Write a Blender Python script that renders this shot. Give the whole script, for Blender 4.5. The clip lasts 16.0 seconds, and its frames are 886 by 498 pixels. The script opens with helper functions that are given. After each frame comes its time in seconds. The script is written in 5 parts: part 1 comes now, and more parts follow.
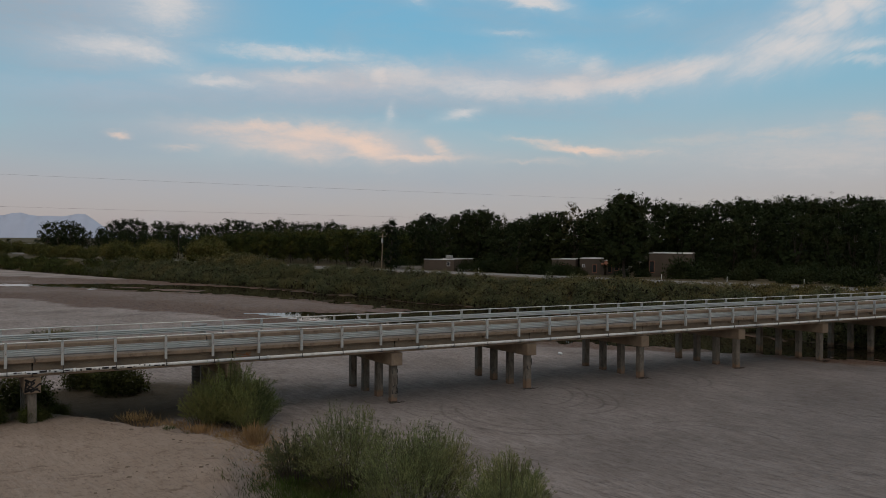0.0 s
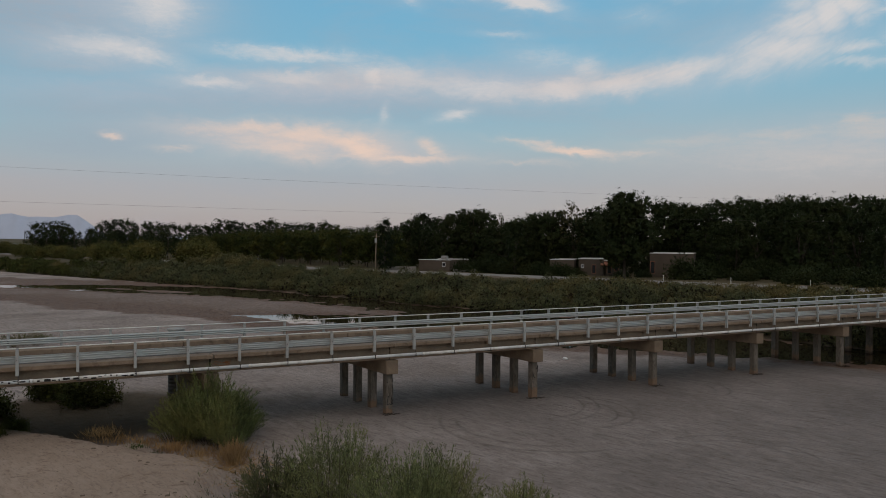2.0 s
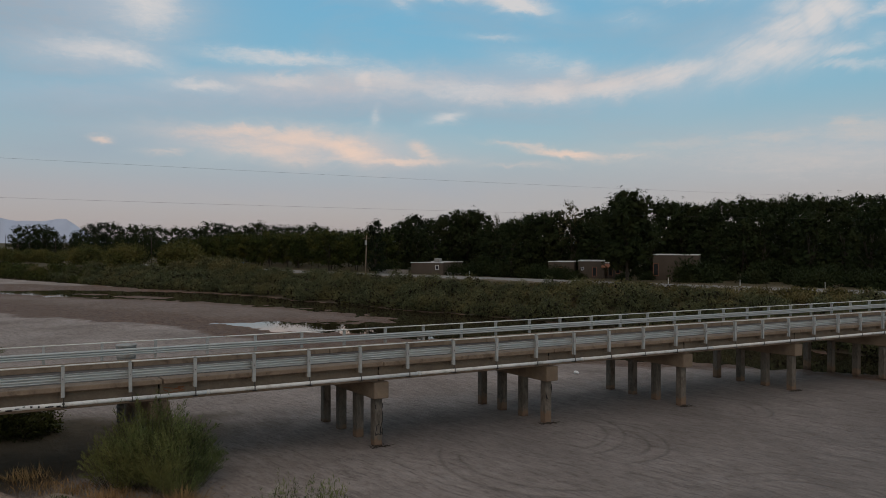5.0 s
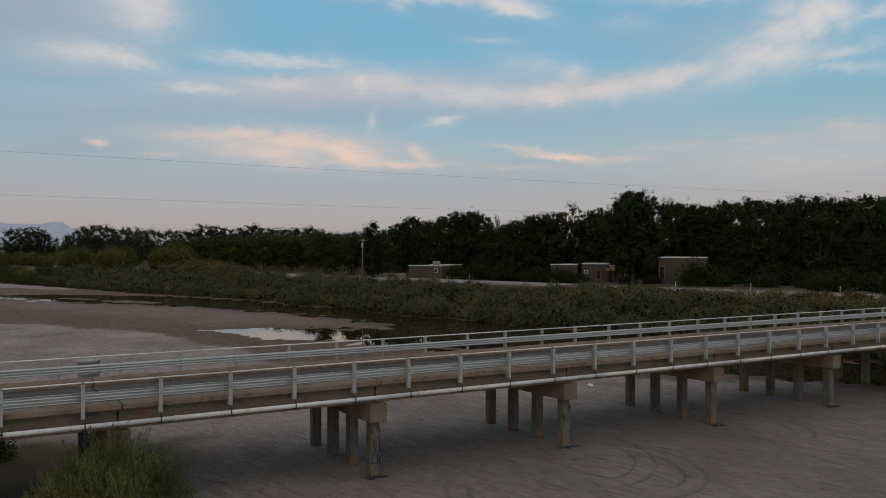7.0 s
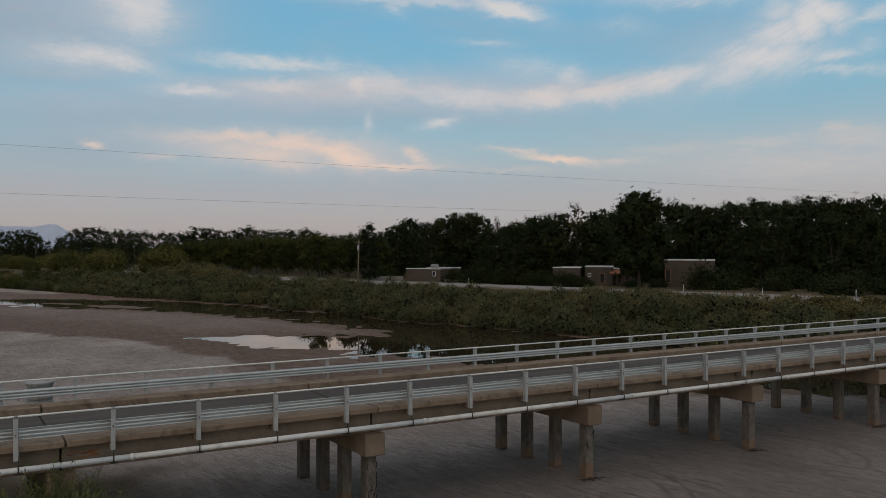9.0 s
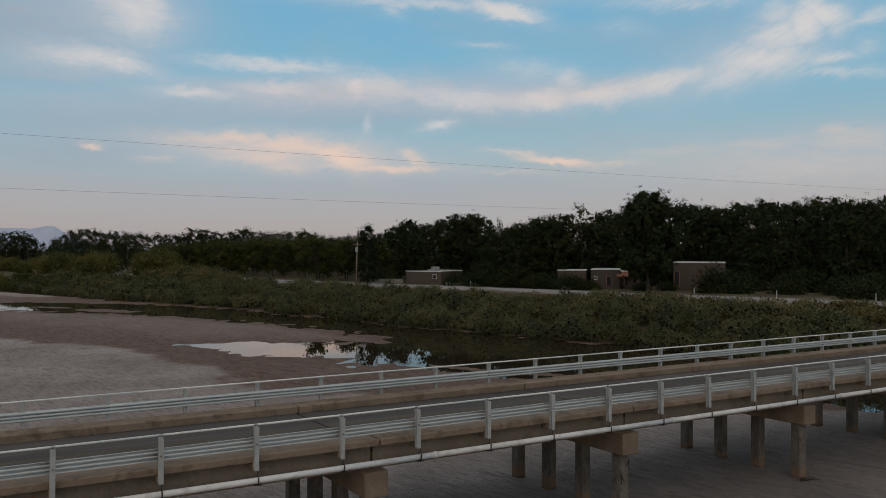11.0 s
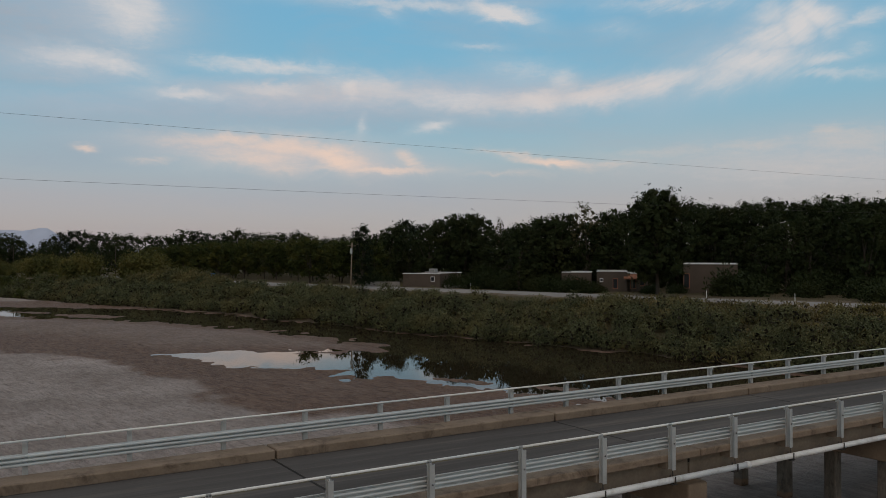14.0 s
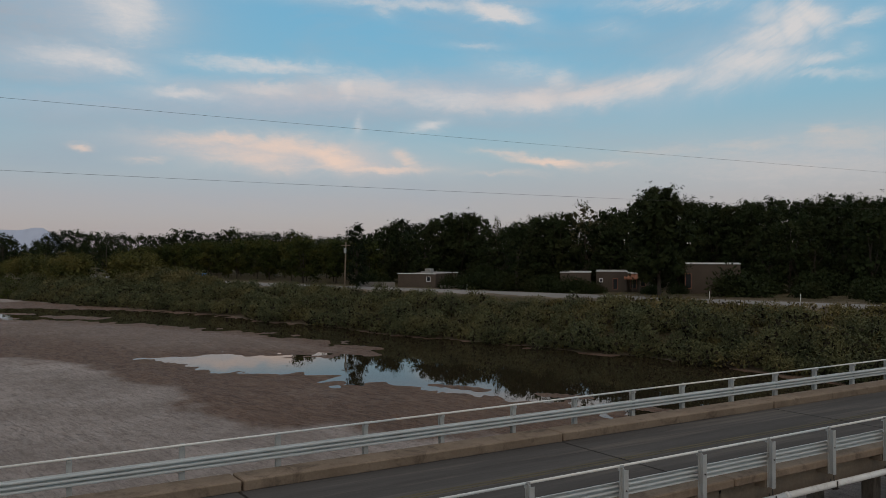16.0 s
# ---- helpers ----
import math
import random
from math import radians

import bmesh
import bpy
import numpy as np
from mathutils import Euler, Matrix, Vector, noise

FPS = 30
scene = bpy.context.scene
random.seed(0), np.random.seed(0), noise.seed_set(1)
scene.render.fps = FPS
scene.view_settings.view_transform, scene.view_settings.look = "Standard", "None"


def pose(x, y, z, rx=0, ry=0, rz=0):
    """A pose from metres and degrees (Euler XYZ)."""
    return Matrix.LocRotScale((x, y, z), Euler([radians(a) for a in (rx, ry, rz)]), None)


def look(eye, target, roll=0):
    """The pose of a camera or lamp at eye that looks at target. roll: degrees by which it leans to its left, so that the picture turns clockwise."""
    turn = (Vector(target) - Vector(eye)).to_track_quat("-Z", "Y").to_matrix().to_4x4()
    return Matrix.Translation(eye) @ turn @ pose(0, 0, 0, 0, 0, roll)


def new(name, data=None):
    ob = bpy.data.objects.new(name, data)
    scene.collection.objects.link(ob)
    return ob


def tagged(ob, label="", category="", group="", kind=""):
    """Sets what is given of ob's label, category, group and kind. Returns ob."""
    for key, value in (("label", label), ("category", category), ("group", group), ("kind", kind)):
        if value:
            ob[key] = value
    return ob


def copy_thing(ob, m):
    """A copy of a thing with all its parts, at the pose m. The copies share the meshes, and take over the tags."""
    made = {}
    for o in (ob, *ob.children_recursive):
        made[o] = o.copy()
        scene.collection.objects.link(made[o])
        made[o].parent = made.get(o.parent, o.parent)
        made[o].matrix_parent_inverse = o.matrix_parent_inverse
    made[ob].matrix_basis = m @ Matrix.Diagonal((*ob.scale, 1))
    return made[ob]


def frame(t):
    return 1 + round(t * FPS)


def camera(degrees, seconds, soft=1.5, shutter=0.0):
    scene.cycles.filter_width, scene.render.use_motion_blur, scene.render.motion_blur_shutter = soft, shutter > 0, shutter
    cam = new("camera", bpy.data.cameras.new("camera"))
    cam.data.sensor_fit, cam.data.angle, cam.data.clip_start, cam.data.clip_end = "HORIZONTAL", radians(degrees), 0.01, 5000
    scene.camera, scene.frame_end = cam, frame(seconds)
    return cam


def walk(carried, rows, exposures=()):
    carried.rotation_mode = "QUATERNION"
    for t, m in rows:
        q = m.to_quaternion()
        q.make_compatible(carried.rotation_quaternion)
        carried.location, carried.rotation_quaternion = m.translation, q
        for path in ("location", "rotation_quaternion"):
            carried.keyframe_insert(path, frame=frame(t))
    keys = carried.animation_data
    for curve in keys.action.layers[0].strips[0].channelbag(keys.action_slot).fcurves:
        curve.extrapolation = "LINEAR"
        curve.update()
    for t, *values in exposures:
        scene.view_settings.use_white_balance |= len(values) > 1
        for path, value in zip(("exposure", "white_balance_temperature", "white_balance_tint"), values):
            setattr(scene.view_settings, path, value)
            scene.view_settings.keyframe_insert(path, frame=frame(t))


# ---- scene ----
cam = camera(63.0, 16.0, soft=0.6)
PATH = [
    (0, (-15.464, -41.181, 9.96), (-14.602, -39.377, 9.931), 0.3),
    (0.5, (-15.225, -40.432, 9.909), (-14.359, -38.629, 9.881), 0.3),
    (1, (-14.873, -39.514, 9.839), (-14.004, -37.713, 9.811), 0.3),
    (1.5, (-14.51, -38.565, 9.768), (-13.637, -36.766, 9.742), 0.4),
    (2, (-14.131, -37.647, 9.711), (-13.253, -35.85, 9.685), 0.3),
    (2.5, (-13.666, -36.663, 9.646), (-12.785, -34.867, 9.622), 0.3),
    (3, (-13.243, -35.716, 9.583), (-12.358, -33.922, 9.561), 0.3),
    (3.5, (-12.771, -34.671, 9.524), (-11.883, -32.879, 9.503), 0.3),
    (4, (-12.381, -33.731, 9.561), (-11.489, -31.941, 9.54), 0.2),
    (6.5, (-10.372, -28.617, 9.413), (-9.467, -26.833, 9.402), 0.09),
    (7, (-9.996, -27.696, 9.434), (-9.090, -25.914, 9.424), 0.07),
    (7.5, (-9.623, -26.710, 9.462), (-8.715, -24.928, 9.453), 0.09),
    (8, (-9.212, -25.699, 9.476), (-8.301, -23.918, 9.469), 0.04),
    (8.5, (-8.805, -24.694, 9.483), (-7.892, -22.914, 9.476), 0.04),
    (9, (-8.393, -23.695, 9.479), (-7.478, -21.917, 9.475), -0.00),
    (11.5, (-6.593, -18.949, 9.462), (-5.673, -17.173, 9.464), 0.0),
    (12, (-6.247, -18.097, 9.482), (-5.326, -16.322, 9.484), -0.1),
    (12.5, (-5.925, -17.262, 9.479), (-5.002, -15.488, 9.481), -0.1),
    (13, (-5.605, -16.432, 9.482), (-4.678, -14.66, 9.486), -0.1),
    (13.5, (-5.297, -15.584, 9.483), (-4.368, -13.813, 9.487), -0.1),
    (14, (-4.943, -14.695, 9.466), (-4.012, -12.925, 9.471), -0.1),
    (14.5, (-4.602, -13.96, 9.463), (-3.67, -12.19, 9.469), -0.1),
    (15, (-4.259, -13.306, 9.466), (-3.324, -11.538, 9.472), -0.2),
    (15.5, (-3.89, -12.727, 9.453), (-2.953, -10.959, 9.458), -0.2),
    (16, (-3.564, -12.248, 9.448), (-2.624, -10.482, 9.452), -0.1),
]
walk(cam, [(t, look(eye, target, roll)) for t, eye, target, roll in PATH])

# ---- world, sun ----
def setin(nt, node, index, value):
    if isinstance(value, bpy.types.NodeSocket):
        nt.links.new(value, node.inputs[index])
    else:
        node.inputs[index].default_value = value


def calc(nt, op, a, b=0.0, c=0.0, clamp=False):
    n = nt.nodes.new("ShaderNodeMath")
    n.operation, n.use_clamp = op, clamp
    for i, v in enumerate((a, b, c)):
        setin(nt, n, i, v)
    return n.outputs[0]


def blend(nt, fac, a, b, mode="MIX"):
    n = nt.nodes.new("ShaderNodeMix")
    n.data_type, n.blend_type = "RGBA", mode
    setin(nt, n, 0, fac)
    setin(nt, n, 6, a if isinstance(a, bpy.types.NodeSocket) else (*a, 1))
    setin(nt, n, 7, b if isinstance(b, bpy.types.NodeSocket) else (*b, 1))
    return n.outputs[2]


def fuzz(nt, vector, scale, detail=4.0, rough=0.55, distortion=0.0):
    n = nt.nodes.new("ShaderNodeTexNoise")
    nt.links.new(vector, n.inputs["Vector"])
    n.inputs["Scale"].default_value, n.inputs["Detail"].default_value = scale, detail
    n.inputs["Roughness"].default_value, n.inputs["Distortion"].default_value = rough, distortion
    return n.outputs[0]


def ramp(nt, fac, stops):
    n = nt.nodes.new("ShaderNodeValToRGB")
    nt.links.new(fac, n.inputs[0])
    el = n.color_ramp.elements
    while len(el) < len(stops):
        el.new(0.5)
    for e, (pos, col) in zip(el, stops):
        e.position, e.color = pos, (*col, 1)
    return n.outputs[0]


def scaled(nt, vector, sx, sy, sz):
    n = nt.nodes.new("ShaderNodeVectorMath")
    n.operation = "MULTIPLY"
    nt.links.new(vector, n.inputs[0])
    n.inputs[1].default_value = (sx, sy, sz)
    return n.outputs[0]


# wisps of cloud: compass bearing, height, half length, half width (degrees), slope, strength
HIGH_CLOUDS = [
    (4.5, 16.9, 2.3, 1.52, -14, 0.80), (5.4, 17.7, 1.4, 0.99, -1, 0.80), (1.4, 13.5, 3.1, 0.63, 4, 0.70), (3.3, 13.3, 2.9, 0.45, -11, 0.75),
    (14.3, 13.9, 5.4, 0.36, -1, 0.75), (14.6, 13.9, 3.4, 0.27, 1, 0.50), (25.6, 18.8, 7.6, 0.31, -1, 0.60), (32.2, 18.2, 2.7, 0.45, -13, 1.0),
    (33.6, 17.7, 1.4, 0.31, -12, 0.90), (23.3, 18.4, 0.9, 0.45, -7, 0.50), (8.6, 11.6, 2.6, 0.27, 0, 0.70), (14.6, 12.3, 2.6, 0.36, 5, 0.70),
    (20.6, 12.6, 0.9, 0.63, 5, 0.85), (22.4, 12.6, 4.5, 0.72, -8, 0.60),
]
BAND_CLOUDS = [
    (29.5, 11.7, 5.4, 0.63, -4, 0.65), (35.3, 11.6, 2.7, 0.49, 4, 0.95), (39.6, 11.8, 3.9, 0.54, 3, 0.90), (37.0, 13.0, 1.2, 0.72, -12, 0.60),
    (34.6, 13.8, 3.3, 0.63, -8, 0.40), (44.0, 12.5, 4.0, 0.58, 9, 0.80), (49.1, 12.8, 3.2, 0.81, 9, 0.65), (51.0, 13.5, 3.4, 0.90, -1, 0.80),
    (52.1, 15.1, 2.3, 0.72, 17, 0.85),
]
EAST_CLOUDS = [
    (54.0, 15.7, 1.4, 0.90, 39, 1.0), (55.1, 16.2, 1.6, 0.63, -27, 0.95), (52.4, 16.6, 1.3, 0.72, 1, 0.60), (56.0, 14.9, 0.9, 0.36, 21, 0.60),
    (55.4, 13.2, 1.8, 0.36, -1, 0.70), (56.2, 12.2, 3.3, 0.27, -5, 0.55), (57.6, 15.4, 1.9, 0.31, 12, 0.60), (57.5, 13.7, 1.0, 0.54, -3, 0.40),
    (45.4, 18.0, 5.3, 0.36, -4, 0.50), (41.4, 16.6, 1.7, 0.45, -7, 0.30), (30.8, 15.7, 2.1, 0.22, -3, 0.45), (21.5, 9.8, 0.8, 0.22, 74, 0.50),
    (27.2, 9.8, 1.3, 0.31, 10, 0.75), (26.4, 9.5, 1.4, 0.22, 7, 0.40),
]
WARM_CLOUDS = [
    (12.4, 8.4, 5.6, 0.40, 2, 0.70), (16.3, 8.0, 4.3, 0.63, -4, 0.80), (13.4, 7.2, 4.6, 0.63, -2, 0.55), (19.3, 7.3, 2.3, 0.63, -18, 1.0),
    (22.5, 6.4, 4.5, 0.22, 0, 0.75), (25.0, 7.1, 1.0, 0.36, -27, 0.70), (15.0, 6.4, 2.1, 0.45, 1, 0.50), (33.3, 7.5, 2.5, 0.18, -9, 0.60),
    (36.5, 6.9, 3.0, 0.22, -8, 0.90), (40.9, 6.5, 1.7, 0.22, 4, 0.40), (1.4, 7.4, 0.6, 0.18, 3, 0.70), (6.0, 6.7, 1.5, 0.18, 2, 0.45),
    (32.8, 6.1, 2.9, 0.13, 0, 0.35),
]
GLOW_CLOUDS = [
    (15.5, 7.6, 7.0, 0.75, -3, 0.60), (20.5, 6.9, 4.0, 0.5, -5, 0.60), (37.5, 12.0, 6.0, 0.6, 5, 0.45), (18.5, 12.2, 7.0, 0.55, 1, 0.45),
]
PALE_CLOUDS = [
    (45.0, 7.4, 4.9, 0.40, 1, 0.45), (51.1, 7.6, 3.2, 0.36, 1, 0.55), (55.7, 8.2, 1.4, 0.31, -1, 0.70), (57.3, 7.6, 3.7, 0.63, -2, 0.60),
    (53.7, 6.0, 9.8, 1.17, -3, 0.50),
]
VEIL_CLOUDS = [
    (16.5, 11.7, 12.0, 0.95, 2, 0.85), (30.0, 12.2, 9.0, 0.95, -2, 0.85), (1.5, 13.1, 5.0, 1.1, 0, 0.60), (2.5, 17.0, 5.0, 1.9, -8, 0.55),
    (50.5, 14.2, 7.0, 1.5, 22, 0.50), (15.5, 7.4, 9.0, 0.9, -3, 0.45), (40.0, 11.9, 7.0, 0.8, 5, 0.50), (3.0, 10.6, 9.0, 0.7, 3, 0.45),
    (56.0, 6.8, 9.0, 1.3, 0, 0.45),
]
GREY_CLOUDS = [
    (-3.4, 15.4, 9.1, 2.69, 9, 0.95), (-3.5, 13.1, 6.2, 0.99, 8, 0.70), (-1.1, 12.2, 5.7, 0.72, 6, 0.60), (17.3, 10.7, 15.8, 0.99, 2, 0.75),
    (1.8, 9.4, 8.6, 1.17, 2, 0.55), (0.2, 7.0, 7.0, 1.17, 3, 0.60), (27.7, 10.1, 9.8, 0.63, 0, 0.35), (17.3, 4.5, 36.0, 1.3, 0, 0.35),
    (45.4, 16.1, 5.7, 1.52, -3, 0.25),
]

SKY_LEVEL = 1.0
world = bpy.data.worlds.new("dusk_sky")
scene.world = world
world.use_nodes = True
nt = world.node_tree
nt.nodes.clear()
coord = nt.nodes.new("ShaderNodeTexCoord")
split = nt.nodes.new("ShaderNodeSeparateXYZ")
nt.links.new(coord.outputs["Generated"], split.inputs[0])
az = calc(nt, "MULTIPLY", calc(nt, "ARCTAN2", split.outputs[0], split.outputs[1]), 180 / math.pi)
el = calc(nt, "MULTIPLY", calc(nt, "ARCSINE", split.outputs[2]), 180 / math.pi)
wisp_vec = scaled(nt, coord.outputs["Generated"], 1, 1, 3.0)
n_soft = fuzz(nt, wisp_vec, 5.0, 5, 0.6, 0.4)
# the streaks bend upwards in the east, and the fibres of the cirrus with them
rise = calc(nt, "MAXIMUM", calc(nt, "SUBTRACT", az, 34.0), 0.0)
rise = calc(nt, "MINIMUM", calc(nt, "MULTIPLY", calc(nt, "MULTIPLY", rise, rise), 0.014), 7.0)
rise = calc(nt, "MULTIPLY", rise, calc(nt, "MULTIPLY", calc(nt, "SUBTRACT", el, 8.5), 0.4, clamp=True))
lane = nt.nodes.new("ShaderNodeCombineXYZ")
nt.links.new(az, lane.inputs[0])
nt.links.new(calc(nt, "SUBTRACT", el, rise), lane.inputs[1])
fibre = fuzz(nt, scaled(nt, lane.outputs[0], 0.22, 1.15, 1), 1.0, 7, 0.62, 0.7)
thread = fuzz(nt, scaled(nt, lane.outputs[0], 0.8, 3.4, 1), 1.0, 5, 0.65, 1.2)
curl = fuzz(nt, scaled(nt, lane.outputs[0], 1, 1.6, 1), 0.9, 6, 0.68, 1.5)
warp_a = calc(nt, "MULTIPLY", calc(nt, "SUBTRACT", n_soft, 0.5), 2.4)
warp_e = calc(nt, "MULTIPLY", calc(nt, "SUBTRACT", fuzz(nt, scaled(nt, lane.outputs[0], 0.5, 1.0, 1), 0.8, 6, 0.6, 0.5), 0.5), 1.5)
az_w, el_w = calc(nt, "ADD", az, warp_a), calc(nt, "ADD", el, warp_e)
weave = calc(nt, "ADD", calc(nt, "MULTIPLY", fibre, 0.5), calc(nt, "ADD", calc(nt, "MULTIPLY", curl, 0.3), calc(nt, "MULTIPLY", thread, 0.2)))
weave = calc(nt, "MULTIPLY_ADD", calc(nt, "SUBTRACT", weave, 0.5), 2.4, 0.5, clamp=True)
smooth_veil = calc(nt, "MULTIPLY_ADD", weave, 0.5, 0.65)


def cloud_mask(rows, rag=None):
    total = None
    for a0, e0, la, le, slope, gain in rows:
        c, s = math.cos(radians(slope)), math.sin(radians(slope))
        la, le = la * 1.2, le * 1.55
        da, de = calc(nt, "SUBTRACT", az_w, a0), calc(nt, "SUBTRACT", el_w, e0)
        u = calc(nt, "ADD", calc(nt, "MULTIPLY", da, c / la), calc(nt, "MULTIPLY", de, s / la))
        v = calc(nt, "ADD", calc(nt, "MULTIPLY", de, c / le), calc(nt, "MULTIPLY", da, -s / le))
        q = calc(nt, "ADD", calc(nt, "MULTIPLY", u, u), calc(nt, "MULTIPLY", v, v))
        m = calc(nt, "MULTIPLY", calc(nt, "EXPONENT", calc(nt, "MULTIPLY", q, -1.0)), gain)
        total = m if total is None else calc(nt, "MAXIMUM", total, m)
    if rag:
        return calc(nt, "MULTIPLY", total, rag, clamp=True)
    # thin where the weave is thin, whole in the core
    whole = calc(nt, "MULTIPLY", calc(nt, "SUBTRACT", total, calc(nt, "MULTIPLY", calc(nt, "SUBTRACT", 1.0, weave), 0.55)), 0.62, clamp=True)
    haze = calc(nt, "MULTIPLY", total, calc(nt, "MULTIPLY_ADD", weave, 0.3, 0.4))
    return calc(nt, "MINIMUM", calc(nt, "ADD", whole, haze), 0.92)


sky_tex = nt.nodes.new("ShaderNodeTexSky")
sky_tex.sky_type, sky_tex.sun_disc = "NISHITA", False
sky_tex.sun_elevation, sky_tex.sun_rotation = radians(20), radians(211)
grad = ramp(nt, calc(nt, "MULTIPLY", el, 1 / 60, clamp=True), [
    (0.0, (0.35, 0.303, 0.322)), (0.065, (0.385, 0.35, 0.372)), (0.12, (0.30, 0.425, 0.485)), (0.185, (0.20, 0.435, 0.565)),
    (0.3, (0.155, 0.42, 0.61)), (0.42, (0.27, 0.42, 0.55)), (0.6, (0.50, 0.515, 0.54)), (1.0, (0.60, 0.60, 0.605))])
base_sky = blend(nt, 0.12, grad, blend(nt, 1.0, sky_tex.outputs[0], (0.12, 0.12, 0.12), "MULTIPLY"))
# thin cirrus over the whole dome
veil = calc(nt, "MULTIPLY", calc(nt, "SUBTRACT", fuzz(nt, scaled(nt, coord.outputs["Generated"], 1, 1, 3.2), 3.0, 6, 0.6, 0.5), 0.5), 1.6, clamp=True)
c1 = blend(nt, veil, base_sky, (0.36, 0.405, 0.47))
east = calc(nt, "MULTIPLY", calc(nt, "MULTIPLY", calc(nt, "SUBTRACT", az, 12.0), 1 / 35, clamp=True), calc(nt, "EXPONENT", calc(nt, "MULTIPLY", el, -0.16)))
c1 = blend(nt, calc(nt, "MULTIPLY", east, 0.55, clamp=True), c1, (0.44, 0.40, 0.365))
c2 = blend(nt, cloud_mask(GREY_CLOUDS, smooth_veil), c1, (0.32, 0.385, 0.455))
c2 = blend(nt, cloud_mask(VEIL_CLOUDS, smooth_veil), c2, (0.42, 0.475, 0.55))
c3 = blend(nt, cloud_mask(HIGH_CLOUDS + BAND_CLOUDS + EAST_CLOUDS), c2, (0.66, 0.635, 0.63))
c3 = blend(nt, cloud_mask(PALE_CLOUDS), c3, (0.60, 0.53, 0.49))
c3 = blend(nt, cloud_mask(GLOW_CLOUDS, smooth_veil), c3, (0.60, 0.52, 0.50))
c4 = blend(nt, cloud_mask(WARM_CLOUDS), c3, (0.79, 0.60, 0.50))
below = calc(nt, "GREATER_THAN", el, -0.2)
c5 = blend(nt, below, (0.10, 0.085, 0.075), c4)
# afterglow low in the west, where the sun has gone down
glow = calc(nt, "MULTIPLY", calc(nt, "EXPONENT", calc(nt, "MULTIPLY", calc(nt, "MULTIPLY", calc(nt, "ADD", calc(nt, "MULTIPLY", split.outputs[0], 0.515), calc(nt, "MULTIPLY", split.outputs[1], 0.857)), 1.0), -2.2)), 0.07)
glow = calc(nt, "MULTIPLY", glow, calc(nt, "MULTIPLY", calc(nt, "EXPONENT", calc(nt, "MULTIPLY", el, -0.045)), below))
c5 = blend(nt, calc(nt, "MINIMUM", glow, 1.0), c5, (1.0, 0.74, 0.52))
bg = nt.nodes.new("ShaderNodeBackground")
nt.links.new(c5, bg.inputs[0])
bg.inputs[1].default_value = SKY_LEVEL
out = nt.nodes.new("ShaderNodeOutputWorld")
nt.links.new(bg.outputs[0], out.inputs[0])

sun_data = bpy.data.lights.new("sun", "SUN")
sun_data.energy, sun_data.angle, sun_data.color = 0.36, radians(40), (1.0, 0.76, 0.55)
sun = new("sun", sun_data)
sun.matrix_world = look((-36, -60, 75), (0, 0, 0))


# ---- materials ----
def surface(name, c1, c2, rough=0.85, metal=0.0, s1=0.8, s2=14.0, bump=0.25, reach=0.02, spread=0.5, c3=None, s3=0.25, stretch=None, gloss=0.15):
    """Two scales of colour noise, relief from the finer; c3: broad stains."""
    m = bpy.data.materials.new(name)
    m.use_nodes = True
    t = m.node_tree
    b = t.nodes["Principled BSDF"]
    pos = t.nodes.new("ShaderNodeNewGeometry").outputs["Position"]
    if stretch:
        pos = scaled(t, pos, *stretch)
    a, f = fuzz(t, pos, s1, 5), fuzz(t, pos, s2, 6, 0.65)
    k = calc(t, "ADD", calc(t, "MULTIPLY", a, 0.6), calc(t, "MULTIPLY", f, 0.4))
    k = calc(t, "MULTIPLY_ADD", calc(t, "SUBTRACT", k, 0.5), 2.2, spread, clamp=True)
    col = blend(t, k, c1, c2)
    if c3:
        st = calc(t, "MULTIPLY", calc(t, "SUBTRACT", fuzz(t, pos, s3 * 4, 6, 0.7, 0.6), 0.52), 5.0, clamp=True)
        col = blend(t, st, col, c3)
    t.links.new(col, b.inputs["Base Color"])
    b.inputs["Roughness"].default_value, b.inputs["Metallic"].default_value = rough, metal
    b.inputs["Specular IOR Level"].default_value = gloss
    if bump:
        n = t.nodes.new("ShaderNodeBump")
        n.inputs["Strength"].default_value, n.inputs["Distance"].default_value = bump, reach
        t.links.new(f, n.inputs["Height"])
        t.links.new(n.outputs[0], b.inputs["Normal"])
    return m


def foliage(name, dark, light, third, rough=0.75, gloss=0.06, lows=0.5, highs=1.25):
    """Leaf colour that varies from leaf to leaf and in patches."""
    m = bpy.data.materials.new(name)
    m.use_nodes = True
    t = m.node_tree
    b = t.nodes["Principled BSDF"]
    g = t.nodes.new("ShaderNodeNewGeometry")
    k = blend(t, g.outputs["Random Per Island"], dark, light)
    clump = calc(t, "MULTIPLY_ADD", fuzz(t, g.outputs["Position"], 0.75, 3), 3.4, -1.2, clamp=True)
    k = blend(t, clump, blend(t, 1.0, k, (lows, lows, lows), "MULTIPLY"), blend(t, 1.0, k, (highs, highs * 0.98, highs * 0.9), "MULTIPLY"))
    patch = calc(t, "MULTIPLY", calc(t, "SUBTRACT", fuzz(t, g.outputs["Position"], 0.22, 4), 0.46), 5.0, clamp=True)
    k = blend(t, calc(t, "MULTIPLY", patch, 0.7), k, third)
    t.links.new(k, b.inputs["Base Color"])
    b.inputs["Roughness"].default_value = rough
    b.inputs["Specular IOR Level"].default_value = gloss
    return m


